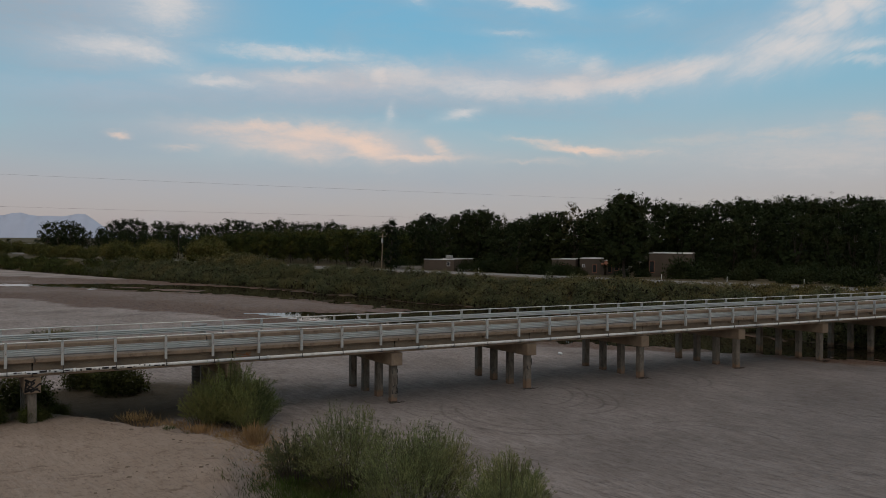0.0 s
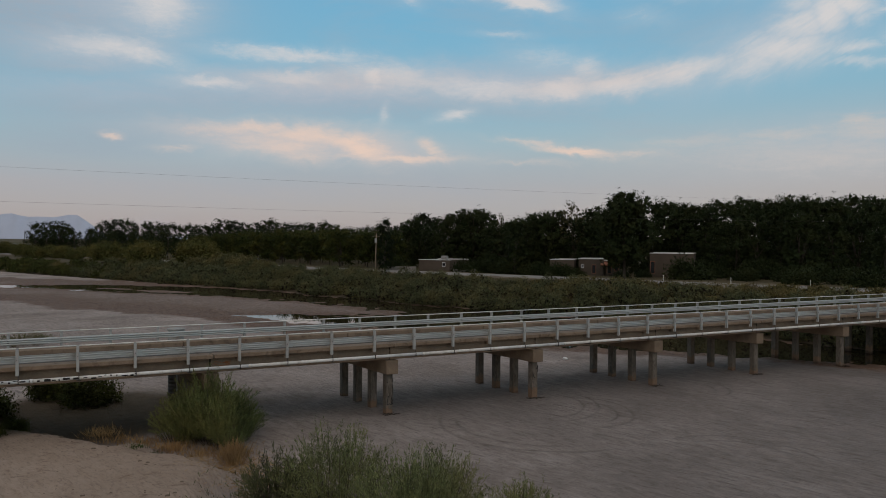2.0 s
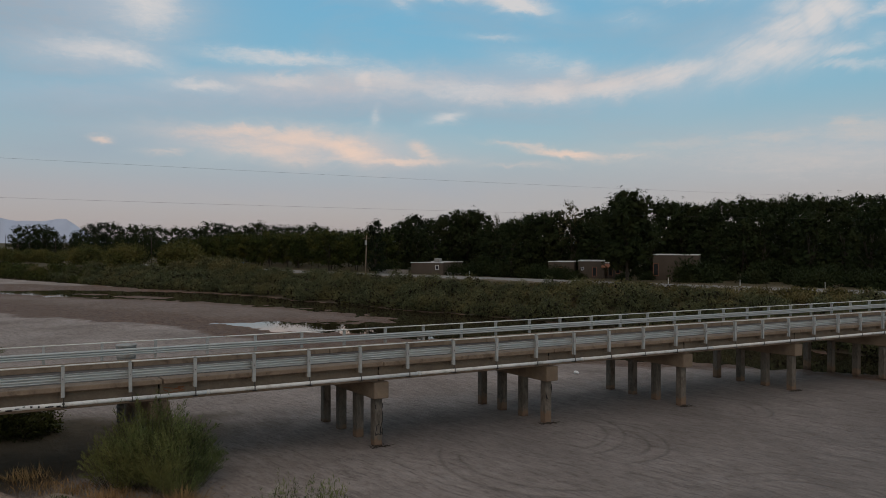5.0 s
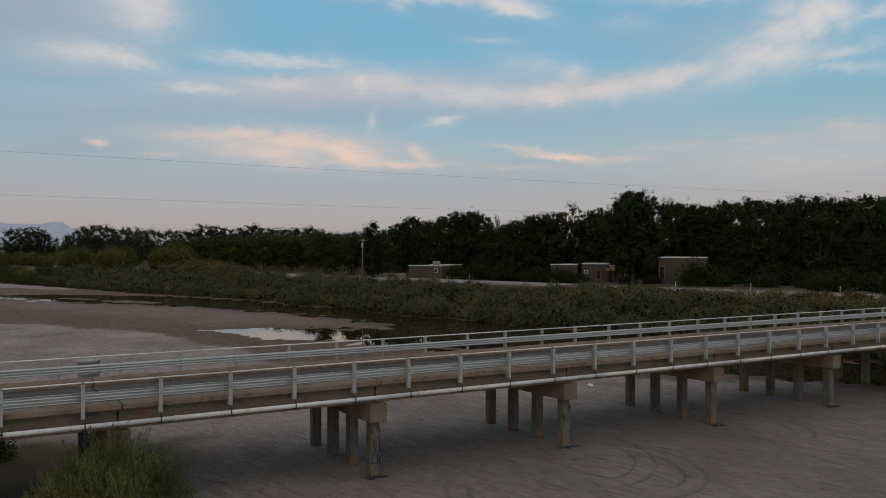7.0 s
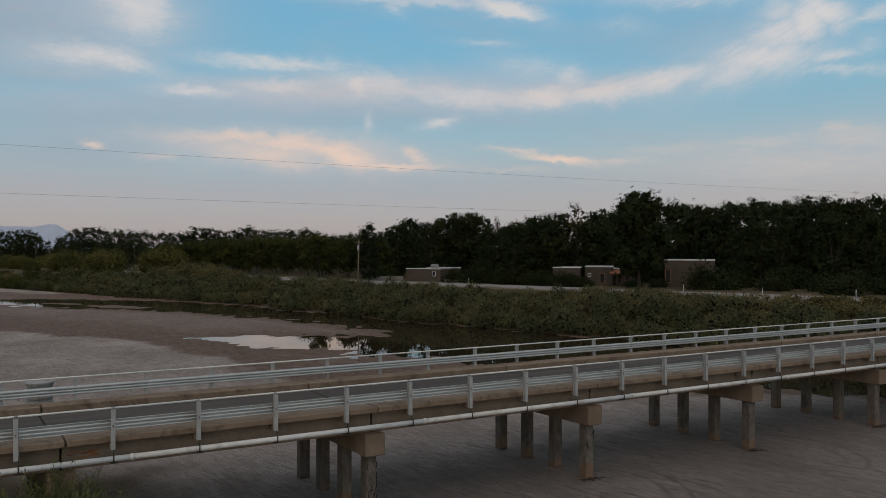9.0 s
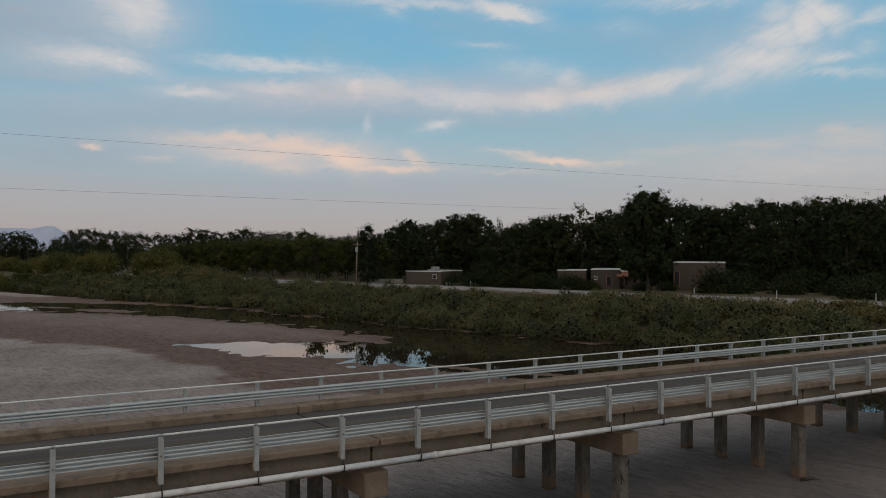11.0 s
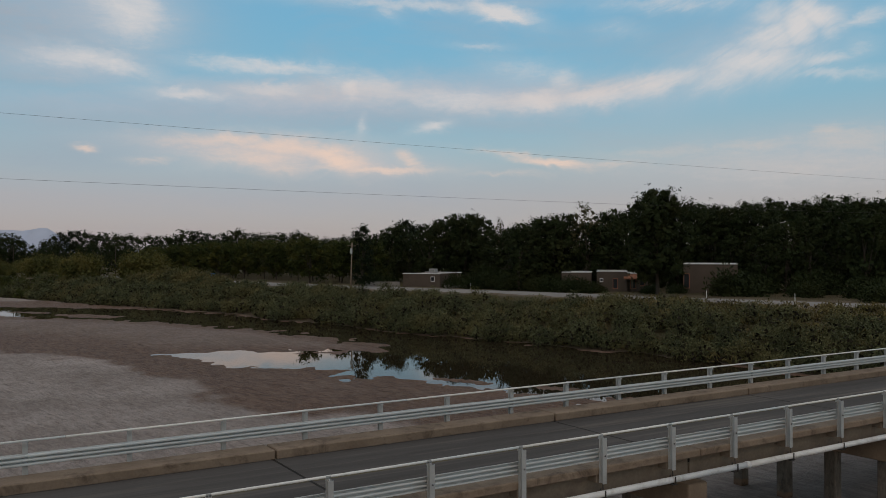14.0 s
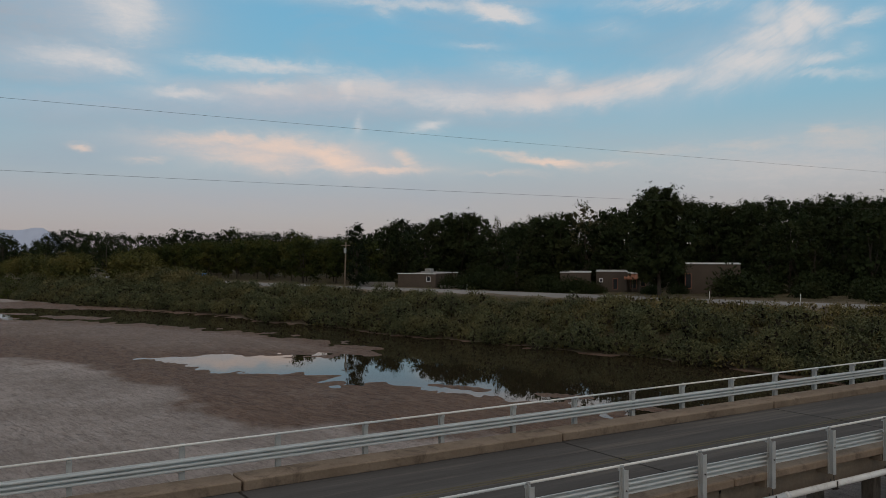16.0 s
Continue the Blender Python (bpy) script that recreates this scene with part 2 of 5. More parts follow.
M_CONC = surface("weathered_concrete", (0.12, 0.095, 0.072), (0.25, 0.198, 0.148), 0.9, 0, 0.7, 11, 0.35, 0.01, c3=(0.13, 0.10, 0.08), s3=0.18)
M_CURB = surface("curb_concrete", (0.145, 0.105, 0.075), (0.27, 0.205, 0.15), 0.9, 0, 0.9, 16, 0.5, 0.01, c3=(0.085, 0.062, 0.045), s3=0.35)
M_CAP = surface("cap_concrete", (0.13, 0.094, 0.066), (0.26, 0.195, 0.14), 0.9, 0, 1.1, 14, 0.35, 0.01, c3=(0.15, 0.115, 0.09), s3=0.25)
M_COL = surface("column_concrete", (0.045, 0.038, 0.032), (0.24, 0.205, 0.17), 0.9, 0, 1.6, 11, 0.5, 0.012, c3=(0.05, 0.042, 0.036), s3=0.4, stretch=(1, 1, 0.4))


def silt_line(m):
    """Orange silt left by floods round the foot, at a different height on each column."""
    t = m.node_tree
    b = t.nodes["Principled BSDF"]
    col = b.inputs["Base Color"].links[0].from_socket
    pos = t.nodes.new("ShaderNodeNewGeometry").outputs["Position"]
    sp = t.nodes.new("ShaderNodeSeparateXYZ")
    t.links.new(pos, sp.inputs[0])
    rnd = t.nodes.new("ShaderNodeObjectInfo").outputs["Random"]
    n = fuzz(t, pos, 3.5, 5, 0.65)
    top = calc(t, "ADD", calc(t, "MULTIPLY_ADD", n, 1.1, -0.55), calc(t, "MULTIPLY", rnd, 0.55))
    band = calc(t, "MULTIPLY", calc(t, "SUBTRACT", top, sp.outputs[2]), 5.0, clamp=True)
    col = blend(t, calc(t, "MULTIPLY", band, 0.75), col, blend(t, n, (0.13, 0.075, 0.045), (0.27, 0.17, 0.11)))
    foot = calc(t, "MULTIPLY", calc(t, "SUBTRACT", calc(t, "MULTIPLY_ADD", n, 0.7, -0.42), sp.outputs[2]), 5.0, clamp=True)
    col = blend(t, calc(t, "MULTIPLY", foot, 0.8), col, (0.045, 0.034, 0.028))
    t.links.new(col, b.inputs["Base Color"])


silt_line(M_COL)
M_ASPH = surface("bridge_asphalt", (0.048, 0.044, 0.041), (0.105, 0.097, 0.091), 0.95, 0, 1.3, 40, 0.3, 0.006, stretch=(0.05, 1, 1), c3=(0.145, 0.127, 0.11), s3=0.35, gloss=0.04)
M_ROAD = surface("levee_road_surface", (0.17, 0.157, 0.147), (0.26, 0.243, 0.23), 0.9, 0, 0.15, 9, 0.2)
M_STEEL = surface("galvanised_steel", (0.30, 0.306, 0.30), (0.43, 0.437, 0.428), 0.55, 0.1, 2.0, 30, 0.1, 0.003)
M_RAIL = surface("galvanised_rail", (0.56, 0.555, 0.53), (0.74, 0.735, 0.70), 0.5, 0.0, 1.2, 30, 0.1, 0.003)
M_PIPE = surface("grey_white_pipe_paint", (0.56, 0.555, 0.54), (0.71, 0.705, 0.685), 0.5, 0.0, 1.5, 20, 0.1, 0.003, c3=(0.40, 0.38, 0.35), s3=0.4)
M_IRON = surface("dark_iron", (0.05, 0.047, 0.045), (0.10, 0.09, 0.08), 0.6, 0.6, 3, 40, 0.2, 0.004)
M_BLACK = surface("black_spray_paint", (0.012, 0.012, 0.013), (0.03, 0.03, 0.03), 0.7, 0, 3, 40, 0.1, 0.003)
M_ORANGE = surface("faded_orange_spray", (0.20, 0.07, 0.03), (0.30, 0.12, 0.05), 0.8)
M_JOINT = surface("joint_filler", (0.015, 0.013, 0.012), (0.03, 0.026, 0.022), 0.9)
M_CULV = surface("corrugated_steel", (0.22, 0.215, 0.20), (0.36, 0.35, 0.33), 0.6, 0.2, 1.5, 20, 0.2, 0.005, c3=(0.18, 0.13, 0.09), s3=0.5)
M_BARK = surface("bark", (0.03, 0.025, 0.02), (0.075, 0.06, 0.047), 0.95, 0, 2, 25, 0.6, 0.02)
M_WOODP = surface("weathered_pole_wood", (0.16, 0.12, 0.085), (0.26, 0.20, 0.15), 0.9, 0, 2, 20, 0.4, 0.01)
M_ADOBE = surface("tan_stucco", (0.072, 0.055, 0.043), (0.105, 0.083, 0.066), 0.95, 0, 0.5, 14, 0.2)
M_WHITE = surface("white_coping_paint", (0.6, 0.6, 0.6), (0.78, 0.78, 0.77), 0.7)
M_TILE = surface("terracotta_tile", (0.22, 0.09, 0.05), (0.34, 0.15, 0.09), 0.8)
M_GLASS = surface("dark_window_glass", (0.02, 0.022, 0.025), (0.03, 0.033, 0.036), 0.08, 0, bump=0, gloss=0.5)
M_BLOCK = surface("pale_block_wall", (0.17, 0.155, 0.14), (0.25, 0.232, 0.215), 0.9)
M_BLUE = surface("blue_paint", (0.03, 0.10, 0.22), (0.05, 0.15, 0.30), 0.5)
M_YELLOW = surface("worn_yellow_paint", (0.05, 0.045, 0.035), (0.125, 0.10, 0.052), 0.8, s2=20)
M_BAG = surface("white_plastic", (0.6, 0.6, 0.6), (0.75, 0.75, 0.75), 0.5)

L_TREE = foliage("dark_tree_leaves", (0.016, 0.023, 0.009), (0.023, 0.032, 0.012), (0.032, 0.035, 0.012), lows=0.85, highs=1.15)
L_ORCH = foliage("orchard_leaves", (0.020, 0.028, 0.008), (0.042, 0.052, 0.014), (0.080, 0.070, 0.016), lows=0.65, highs=1.25)
L_PINE = foliage("dark_evergreen_leaves", (0.010, 0.016, 0.008), (0.022, 0.03, 0.013), (0.015, 0.022, 0.01))
L_WILL = foliage("grey_green_willow_leaves", (0.062, 0.068, 0.036), (0.10, 0.107, 0.056), (0.14, 0.12, 0.05), lows=0.6, highs=1.3)
L_OLIVE = foliage("olive_bush_leaves", (0.045, 0.049, 0.017), (0.098, 0.098, 0.031), (0.14, 0.115, 0.034), lows=0.55)
L_TAWNY = foliage("tawny_bush_leaves", (0.055, 0.055, 0.026), (0.12, 0.115, 0.055), (0.16, 0.125, 0.05))
L_REED = foliage("reed_leaves", (0.024, 0.032, 0.010), (0.07, 0.08, 0.024), (0.085, 0.075, 0.022))
L_CEDAR = foliage("dark_feathery_leaves", (0.05, 0.066, 0.028), (0.155, 0.185, 0.075), (0.19, 0.175, 0.06))
L_TAM = foliage("feathery_green_leaves", (0.06, 0.075, 0.034), (0.225, 0.25, 0.115), (0.24, 0.21, 0.09))
L_DRY = foliage("dry_straw", (0.20, 0.125, 0.06), (0.42, 0.29, 0.15), (0.34, 0.19, 0.085))
L_STRAW = foliage("dry_olive_grass", (0.05, 0.045, 0.015), (0.15, 0.125, 0.05), (0.20, 0.15, 0.07))
L_GRASS = foliage("grass_blades", (0.03, 0.05, 0.015), (0.08, 0.11, 0.03), (0.12, 0.10, 0.04))
# near-black filler that stands in for shade between the thicket leaves
L_GAP_SHADE = foliage("gap_shade_twigs", (0.012, 0.010, 0.007), (0.028, 0.023, 0.016), (0.03, 0.022, 0.014))
L_BARE = foliage("thin_twig_leaves", (0.04, 0.04, 0.02), (0.08, 0.075, 0.035), (0.06, 0.05, 0.03))


# ---- building helpers ----
def finish(name, me, material, parent=None, label="", smooth=False):
    me.materials.append(material)
    if smooth:
        me.polygons.foreach_set("use_smooth", [True] * len(me.polygons))
    ob = new(name, me)
    if parent:
        ob.parent = parent
    if label:
        ob["label"] = label
    return ob


def part(name, bm, material, parent=None, label="", smooth=False):
    me = bpy.data.meshes.new(name)
    bmesh.ops.recalc_face_normals(bm, faces=bm.faces)
    bm.to_mesh(me)
    bm.free()
    return finish(name, me, material, parent, label, smooth)


def arrays(name, verts, quads, material, parent=None, label="", smooth=False):
    me = bpy.data.meshes.new(name)
    verts, quads = np.asarray(verts, np.float32), np.asarray(quads, np.int32)
    me.vertices.add(len(verts))
    me.vertices.foreach_set("co", verts.ravel())
    me.loops.add(quads.size)
    me.loops.foreach_set("vertex_index", quads.ravel())
    me.polygons.add(len(quads))
    me.polygons.foreach_set("loop_start", np.arange(len(quads), dtype=np.int32) * quads.shape[1])
    me.update(calc_edges=True)
    return finish(name, me, material, parent, label, smooth)


def thing(name, label, category, group="", kind="", at=(0, 0, 0), rz=0):
    ob = tagged(new(name), label, category, group, kind)
    ob.matrix_basis = pose(*at, rz=rz)
    return ob


def box(bm, x0, x1, y0, y1, z0, z1, bevel=0.0):
    made = bmesh.ops.create_cube(bm, size=1.0)["verts"]
    for v in made:
        v.co = Vector((x0 + (v.co.x + 0.5) * (x1 - x0), y0 + (v.co.y + 0.5) * (y1 - y0), z0 + (v.co.z + 0.5) * (z1 - z0)))
    if bevel:
        edges = list({e for v in made for e in v.link_edges})
        bmesh.ops.bevel(bm, geom=edges, offset=bevel, segments=1, affect="EDGES")
    return bm


def rod(bm, a, b, r0, r1=None, n=8):
    a, b = Vector(a), Vector(b)
    m = Matrix.Translation((a + b) / 2) @ (b - a).to_track_quat("Z", "Y").to_matrix().to_4x4()
    bmesh.ops.create_cone(bm, cap_ends=True, segments=n, radius1=r0, radius2=r0 if r1 is None else r1, depth=(b - a).length, matrix=m)
    return bm


def lattice(x, y, scale, seed):
    """Smooth value noise, 0 to 1."""
    r = np.random.default_rng(seed).random((256, 256))
    u, v = np.asarray(x) / scale + 71.3, np.asarray(y) / scale + 37.7
    i, j = np.floor(u).astype(int), np.floor(v).astype(int)
    f, g = u - i, v - j
    f, g = f * f * (3 - 2 * f), g * g * (3 - 2 * g)
    i, j, k, l = i % 256, j % 256, (i + 1) % 256, (j + 1) % 256
    return (r[i, j] * (1 - f) + r[k, j] * f) * (1 - g) + (r[i, l] * (1 - f) + r[k, l] * f) * g


def step(a, b, x):
    t = np.clip((np.asarray(x, float) - a) / (b - a), 0, 1)
    return t * t * (3 - 2 * t)


def outline_distance(x, y, pts):
    """Distance to a closed outline, positive inside."""
    p = np.stack([np.asarray(x, float).ravel(), np.asarray(y, float).ravel()], 1)
    best, inside = np.full(len(p), 1e9), np.zeros(len(p), bool)
    for (ax, ay), (bx, by) in zip(pts, pts[1:] + pts[:1]):
        d = np.array([bx - ax, by - ay], float)
        t = np.clip(((p - (ax, ay)) @ d) / (d @ d), 0, 1)
        best = np.minimum(best, np.hypot(*(p - (ax, ay) - t[:, None] * d).T))
        cross = ((ay > p[:, 1]) != (by > p[:, 1])) & (p[:, 0] < (bx - ax) * (p[:, 1] - ay) / ((by - ay) or 1e-9) + ax)
        inside ^= cross
    return np.where(inside, best, -best).reshape(np.shape(x))


# ---- ground ----
WATER_Z = -0.38
WATER = [
    (85, -40), (45, -2), (40, 3), (36.5, 9), (26, 20.7), (22.6, 27.8), (19.6, 32.7), (15.5, 39.1), (10.7, 44.9), (7.3, 49.5), (4, 58.5),
    (10.5, 58), (18.6, 52.4), (23.2, 49.8), (24, 56), (20.3, 67.5), (15, 80.6), (7.6, 91), (-1.3, 101), (-11.4, 113), (-28, 130), (-80, 147),
    (-80, 153), (-33, 141), (-13, 134), (5, 120), (19, 100.5), (21, 88), (26.2, 80.6), (30, 66), (34, 58.5), (38.8, 49), (40.2, 43.5),
    (43.6, 38), (46, 28.5), (49, 10), (57, -8), (95, -42)]
BANK = [(95, -42), (57, -8), (49.5, 10), (46.3, 28.5), (44, 38), (40.7, 43.5), (39.3, 49), (34.8, 58.5), (30.5, 66), (26.7, 80.6), (21.7, 88),
        (19.5, 100.5), (8, 121), (-0.7, 134), (-17, 166), (-27, 185), (-42, 217), (-75, 290), (-150, 420)]
BANK_LAND = BANK + [(-4900, 700), (-4900, 4900), (4900, 4900), (4900, -4900), (400, -300)]
MOUND = [(-24, 4.5), (-17.5, 2.8), (-14.5, 0.6), (-11, -2.2), (-9.7, -4), (-8.4, -7.5), (-10, -12), (-10.5, -14), (-9, -25), (-5, -60), (-70, -60), (-70, 5)]
LEVEE_Z = 2.85
SAND_BARS = [(-5, 133, 13, 2.6, -40), (-1.5, 108, 6.5, 2.0, -52), (-9.5, 119.5, 4.0, 1.0, -45), (7.4, 117, 2.2, 0.8, -60), (24.5, 24, 2.6, 0.5, -60), (26.5, 27, 2.2, 0.4, -50), (21.5, 33.5, 2.4, 0.45, -55), (29, 21, 2.0, 0.5, -60)]


def heights(x, y):
    x, y = np.asarray(x, float), np.asarray(y, float)
    wobble = (lattice(x, y, 2.2, 3) - 0.5) * 1.6 + (lattice(x, y, 7, 4) - 0.5) * 2.4
    dw = outline_distance(x, y, WATER) + wobble * step(4, 14, np.hypot(x - 24, y - 52) + 6) * 0.6
    sand = -0.375 + np.clip(-dw * 0.022, 0, 0.2) + (lattice(x, y, 0.9, 5) - 0.5) * 0.05 + (lattice(x, y, 3.1, 6) - 0.5) * 0.07
    sand = np.where(dw > 0, -0.385 - np.clip(dw * 0.02, 0, 0.05) - np.clip((dw - 2) * 0.1, 0, 0.6) + (lattice(x, y, 1.1, 8) - 0.5) * 0.05, sand)
    sand = sand + (lattice(x * 0.88 - y * 0.47, (x * 0.47 + y * 0.88) * 0.8, 1.25, 18) - 0.5) * 0.075 * step(9, 1, np.abs(dw))
    for bx, by, la, lb, turn in SAND_BARS:
        c, s = math.cos(radians(turn)), math.sin(radians(turn))
        u, v = ((x - bx) * c + (y - by) * s) / la, ((y - by) * c - (x - bx) * s) / lb
        sand = np.maximum(sand, -0.39 + 0.055 * step(1.2, 0.5, np.hypot(u, v) + (lattice(x, y, 1.6, 14) - 0.5) * 0.8))
    db = outline_distance(x, y, BANK_LAND)
    bank = step(0, 11, db) * (LEVEE_Z + 0.38) + (lattice(x, y, 2.5, 9) - 0.5) * 0.3 * step(0, 3, db)
    z = np.where(db > 0, -0.38 + bank, sand)
    dm = outline_distance(x, y, MOUND) + (lattice(x, y, 1.3, 10) - 0.5) * 1.3 + (lattice(x, y, 4, 11) - 0.5) * 1.6
    z = z + np.where(db > 0, 0, step(-0.5, 1.6, dm) * (0.72 + (lattice(x, y, 5, 12) - 0.5) * 0.35 + (lattice(x, y, 0.7, 17) - 0.5) * 0.06))
    left = -28 - 0.24 * np.maximum(y - 10, 0)
    z = np.maximum(z, step(0, 9, left - x) * 3.2 - 0.4)
    south = step(-75, -110, y) * 3.2 - 0.4
    return np.maximum(z, np.where(db > 0, -9, south)), dw, db, dm


def axis_steps(lo, hi, dense, mid, mid_step, end):
    a = list(np.arange(lo, hi, dense))
    v = a[-1]
    while v < mid:
        v += mid_step
        a.append(v)
    s = mid_step
    while v < end:
        s *= 1.18
        v += s
        a.append(v)
    v, s = lo, dense
    while v > -end:
        s *= 1.18
        v -= s
        a.insert(0, v)
    return np.array(a)


M_SAND = bpy.data.materials.new("river_sand")
M_SAND.use_nodes = True


def sand_nodes(t):
    b = t.nodes["Principled BSDF"]
    pos = t.nodes.new("ShaderNodeNewGeometry").outputs["Position"]

    def layer(name):
        n = t.nodes.new("ShaderNodeAttribute")
        n.attribute_name = name
        return n.outputs["Fac"]
    n1, n2, n3 = fuzz(t, pos, 0.12, 5), fuzz(t, pos, 1.3, 6, 0.65), fuzz(t, pos, 22, 4)
    flow = t.nodes.new("ShaderNodeMapping")
    flow.inputs["Rotation"].default_value = (0, 0, radians(-18))
    t.links.new(pos, flow.inputs["Vector"])
    along = flow.outputs[0]
    rip = fuzz(t, scaled(t, along, 2.0, 0.5, 1), 1.5, 7, 0.66, 0.9)
    k = calc(t, "ADD", calc(t, "MULTIPLY", n1, 0.5), calc(t, "ADD", calc(t, "MULTIPLY", n2, 0.15), calc(t, "MULTIPLY", rip, 0.35)))
    k = calc(t, "MULTIPLY_ADD", calc(t, "SUBTRACT", k, 0.5), 3.8, 0.5, clamp=True)
    col = blend(t, k, (0.20, 0.163, 0.142), (0.435, 0.366, 0.33))
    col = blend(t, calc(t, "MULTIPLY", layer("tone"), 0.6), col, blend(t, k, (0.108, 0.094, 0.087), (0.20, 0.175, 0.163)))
    col = blend(t, layer("mound"), col, blend(t, k, (0.30, 0.222, 0.168), (0.44, 0.34, 0.27)))
    # churned and rilled sand: narrow furrows run with the river, their shade painted dark
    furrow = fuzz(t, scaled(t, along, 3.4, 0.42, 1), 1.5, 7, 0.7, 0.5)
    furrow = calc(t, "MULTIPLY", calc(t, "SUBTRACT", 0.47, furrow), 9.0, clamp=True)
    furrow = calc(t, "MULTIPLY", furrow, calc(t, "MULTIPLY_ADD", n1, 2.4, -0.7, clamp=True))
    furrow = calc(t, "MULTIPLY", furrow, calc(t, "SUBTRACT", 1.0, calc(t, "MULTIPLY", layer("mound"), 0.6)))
    wet = calc(t, "MULTIPLY_ADD", calc(t, "SUBTRACT", n2, 0.5), 0.8, layer("wet"), clamp=True)
    wet = calc(t, "MULTIPLY", wet, calc(t, "GREATER_THAN", layer("wet"), 0.02))
    col = blend(t, wet, col, blend(t, calc(t, "MULTIPLY_ADD", calc(t, "SUBTRACT", rip, 0.5), 3.2, 0.5, clamp=True), (0.085, 0.046, 0.029), (0.20, 0.125, 0.086)))
    crumbs = calc(t, "MULTIPLY", calc(t, "SUBTRACT", fuzz(t, scaled(t, pos, 1, 1.6, 1), 0.9, 7, 0.72), 0.56), 9.0, clamp=True)
    col = blend(t, calc(t, "MULTIPLY", calc(t, "MULTIPLY", crumbs, layer("mound")), 0.6), col, (0.15, 0.098, 0.068))
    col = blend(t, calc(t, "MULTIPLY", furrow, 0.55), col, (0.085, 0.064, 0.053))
    # shade of the fine hollows, multiplied into the sand colour
    hollow_shade = calc(t, "MULTIPLY", calc(t, "SUBTRACT", 0.5, fuzz(t, scaled(t, along, 2.4, 0.9, 1), 3.2, 6, 0.7, 0.6)), 6.0, clamp=True)
    col = blend(t, calc(t, "MULTIPLY", hollow_shade, 0.7), col, blend(t, 1.0, col, (0.62, 0.6, 0.59), "MULTIPLY"))
    # dark earth of the bank, also used for the painted shade under the bridge
    soil_and_shade = blend(t, n2, (0.045, 0.034, 0.022), (0.12, 0.092, 0.06))
    col = blend(t, layer("soil_and_shade"), col, soil_and_shade)
    weeds = calc(t, "MULTIPLY", layer("weeds"), calc(t, "MULTIPLY_ADD", n2, 2.0, -0.4, clamp=True), clamp=True)
    col = blend(t, weeds, col, blend(t, n3, (0.045, 0.04, 0.018), (0.11, 0.092, 0.045)))
    dust = calc(t, "MULTIPLY", layer("verge"), calc(t, "MULTIPLY_ADD", n2, 2.4, -0.55, clamp=True))
    col = blend(t, dust, col, blend(t, n3, (0.12, 0.09, 0.065), (0.24, 0.19, 0.145)))
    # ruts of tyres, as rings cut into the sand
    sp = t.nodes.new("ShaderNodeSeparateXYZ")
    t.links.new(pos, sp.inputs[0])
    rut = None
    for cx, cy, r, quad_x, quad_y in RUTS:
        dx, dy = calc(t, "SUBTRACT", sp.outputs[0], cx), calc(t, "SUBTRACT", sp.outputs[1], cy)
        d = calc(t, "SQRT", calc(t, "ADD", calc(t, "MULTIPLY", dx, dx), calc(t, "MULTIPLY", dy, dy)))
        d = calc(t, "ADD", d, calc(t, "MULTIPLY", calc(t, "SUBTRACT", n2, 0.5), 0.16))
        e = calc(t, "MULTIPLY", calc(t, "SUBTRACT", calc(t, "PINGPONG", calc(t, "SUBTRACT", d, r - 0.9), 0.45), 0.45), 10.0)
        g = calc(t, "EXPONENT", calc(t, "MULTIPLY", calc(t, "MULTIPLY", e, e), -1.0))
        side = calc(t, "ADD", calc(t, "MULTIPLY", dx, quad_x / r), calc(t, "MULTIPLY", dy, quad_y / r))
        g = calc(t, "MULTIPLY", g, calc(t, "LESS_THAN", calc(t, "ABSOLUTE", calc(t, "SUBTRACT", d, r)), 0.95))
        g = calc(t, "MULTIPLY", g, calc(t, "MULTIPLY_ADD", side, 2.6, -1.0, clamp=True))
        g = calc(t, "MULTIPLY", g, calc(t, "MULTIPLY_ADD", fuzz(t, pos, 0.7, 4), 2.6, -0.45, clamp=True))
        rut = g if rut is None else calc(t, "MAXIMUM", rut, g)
    # ruts drawn darker: churned sand, with the shade inside them painted in
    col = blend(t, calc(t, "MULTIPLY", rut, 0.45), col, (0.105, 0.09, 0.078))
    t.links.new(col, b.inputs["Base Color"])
    t.links.new(calc(t, "MULTIPLY_ADD", wet, -0.3, 0.95), b.inputs["Roughness"])
    b.inputs["Specular IOR Level"].default_value = 0.12
    cells = t.nodes.new("ShaderNodeTexVoronoi")
    cells.feature = "SMOOTH_F1"
    cells.inputs["Scale"].default_value = 1.9
    warped = t.nodes.new("ShaderNodeVectorMath")
    warped.operation = "MULTIPLY_ADD"
    t.links.new(scaled(t, along, 1.5, 0.8, 1), warped.inputs[0])
    warped.inputs[1].default_value = (1, 1, 1)
    t.links.new(n2, warped.inputs[2])
    t.links.new(warped.outputs[0], cells.inputs["Vector"])
    dents = calc(t, "MULTIPLY", calc(t, "SUBTRACT", cells.outputs["Distance"], 0.12), 2.2, clamp=True)
    fine = fuzz(t, scaled(t, along, 2.4, 0.8, 1), 4.6, 5, 0.66, 0.8)
    h = calc(t, "ADD", calc(t, "MULTIPLY", rip, 0.8), calc(t, "MULTIPLY", n3, 0.2))
    h = calc(t, "ADD", h, calc(t, "ADD", calc(t, "MULTIPLY", dents, 0.30), calc(t, "MULTIPLY", fine, 0.8)))
    h = calc(t, "ADD", h, calc(t, "MULTIPLY", n2, 0.4))
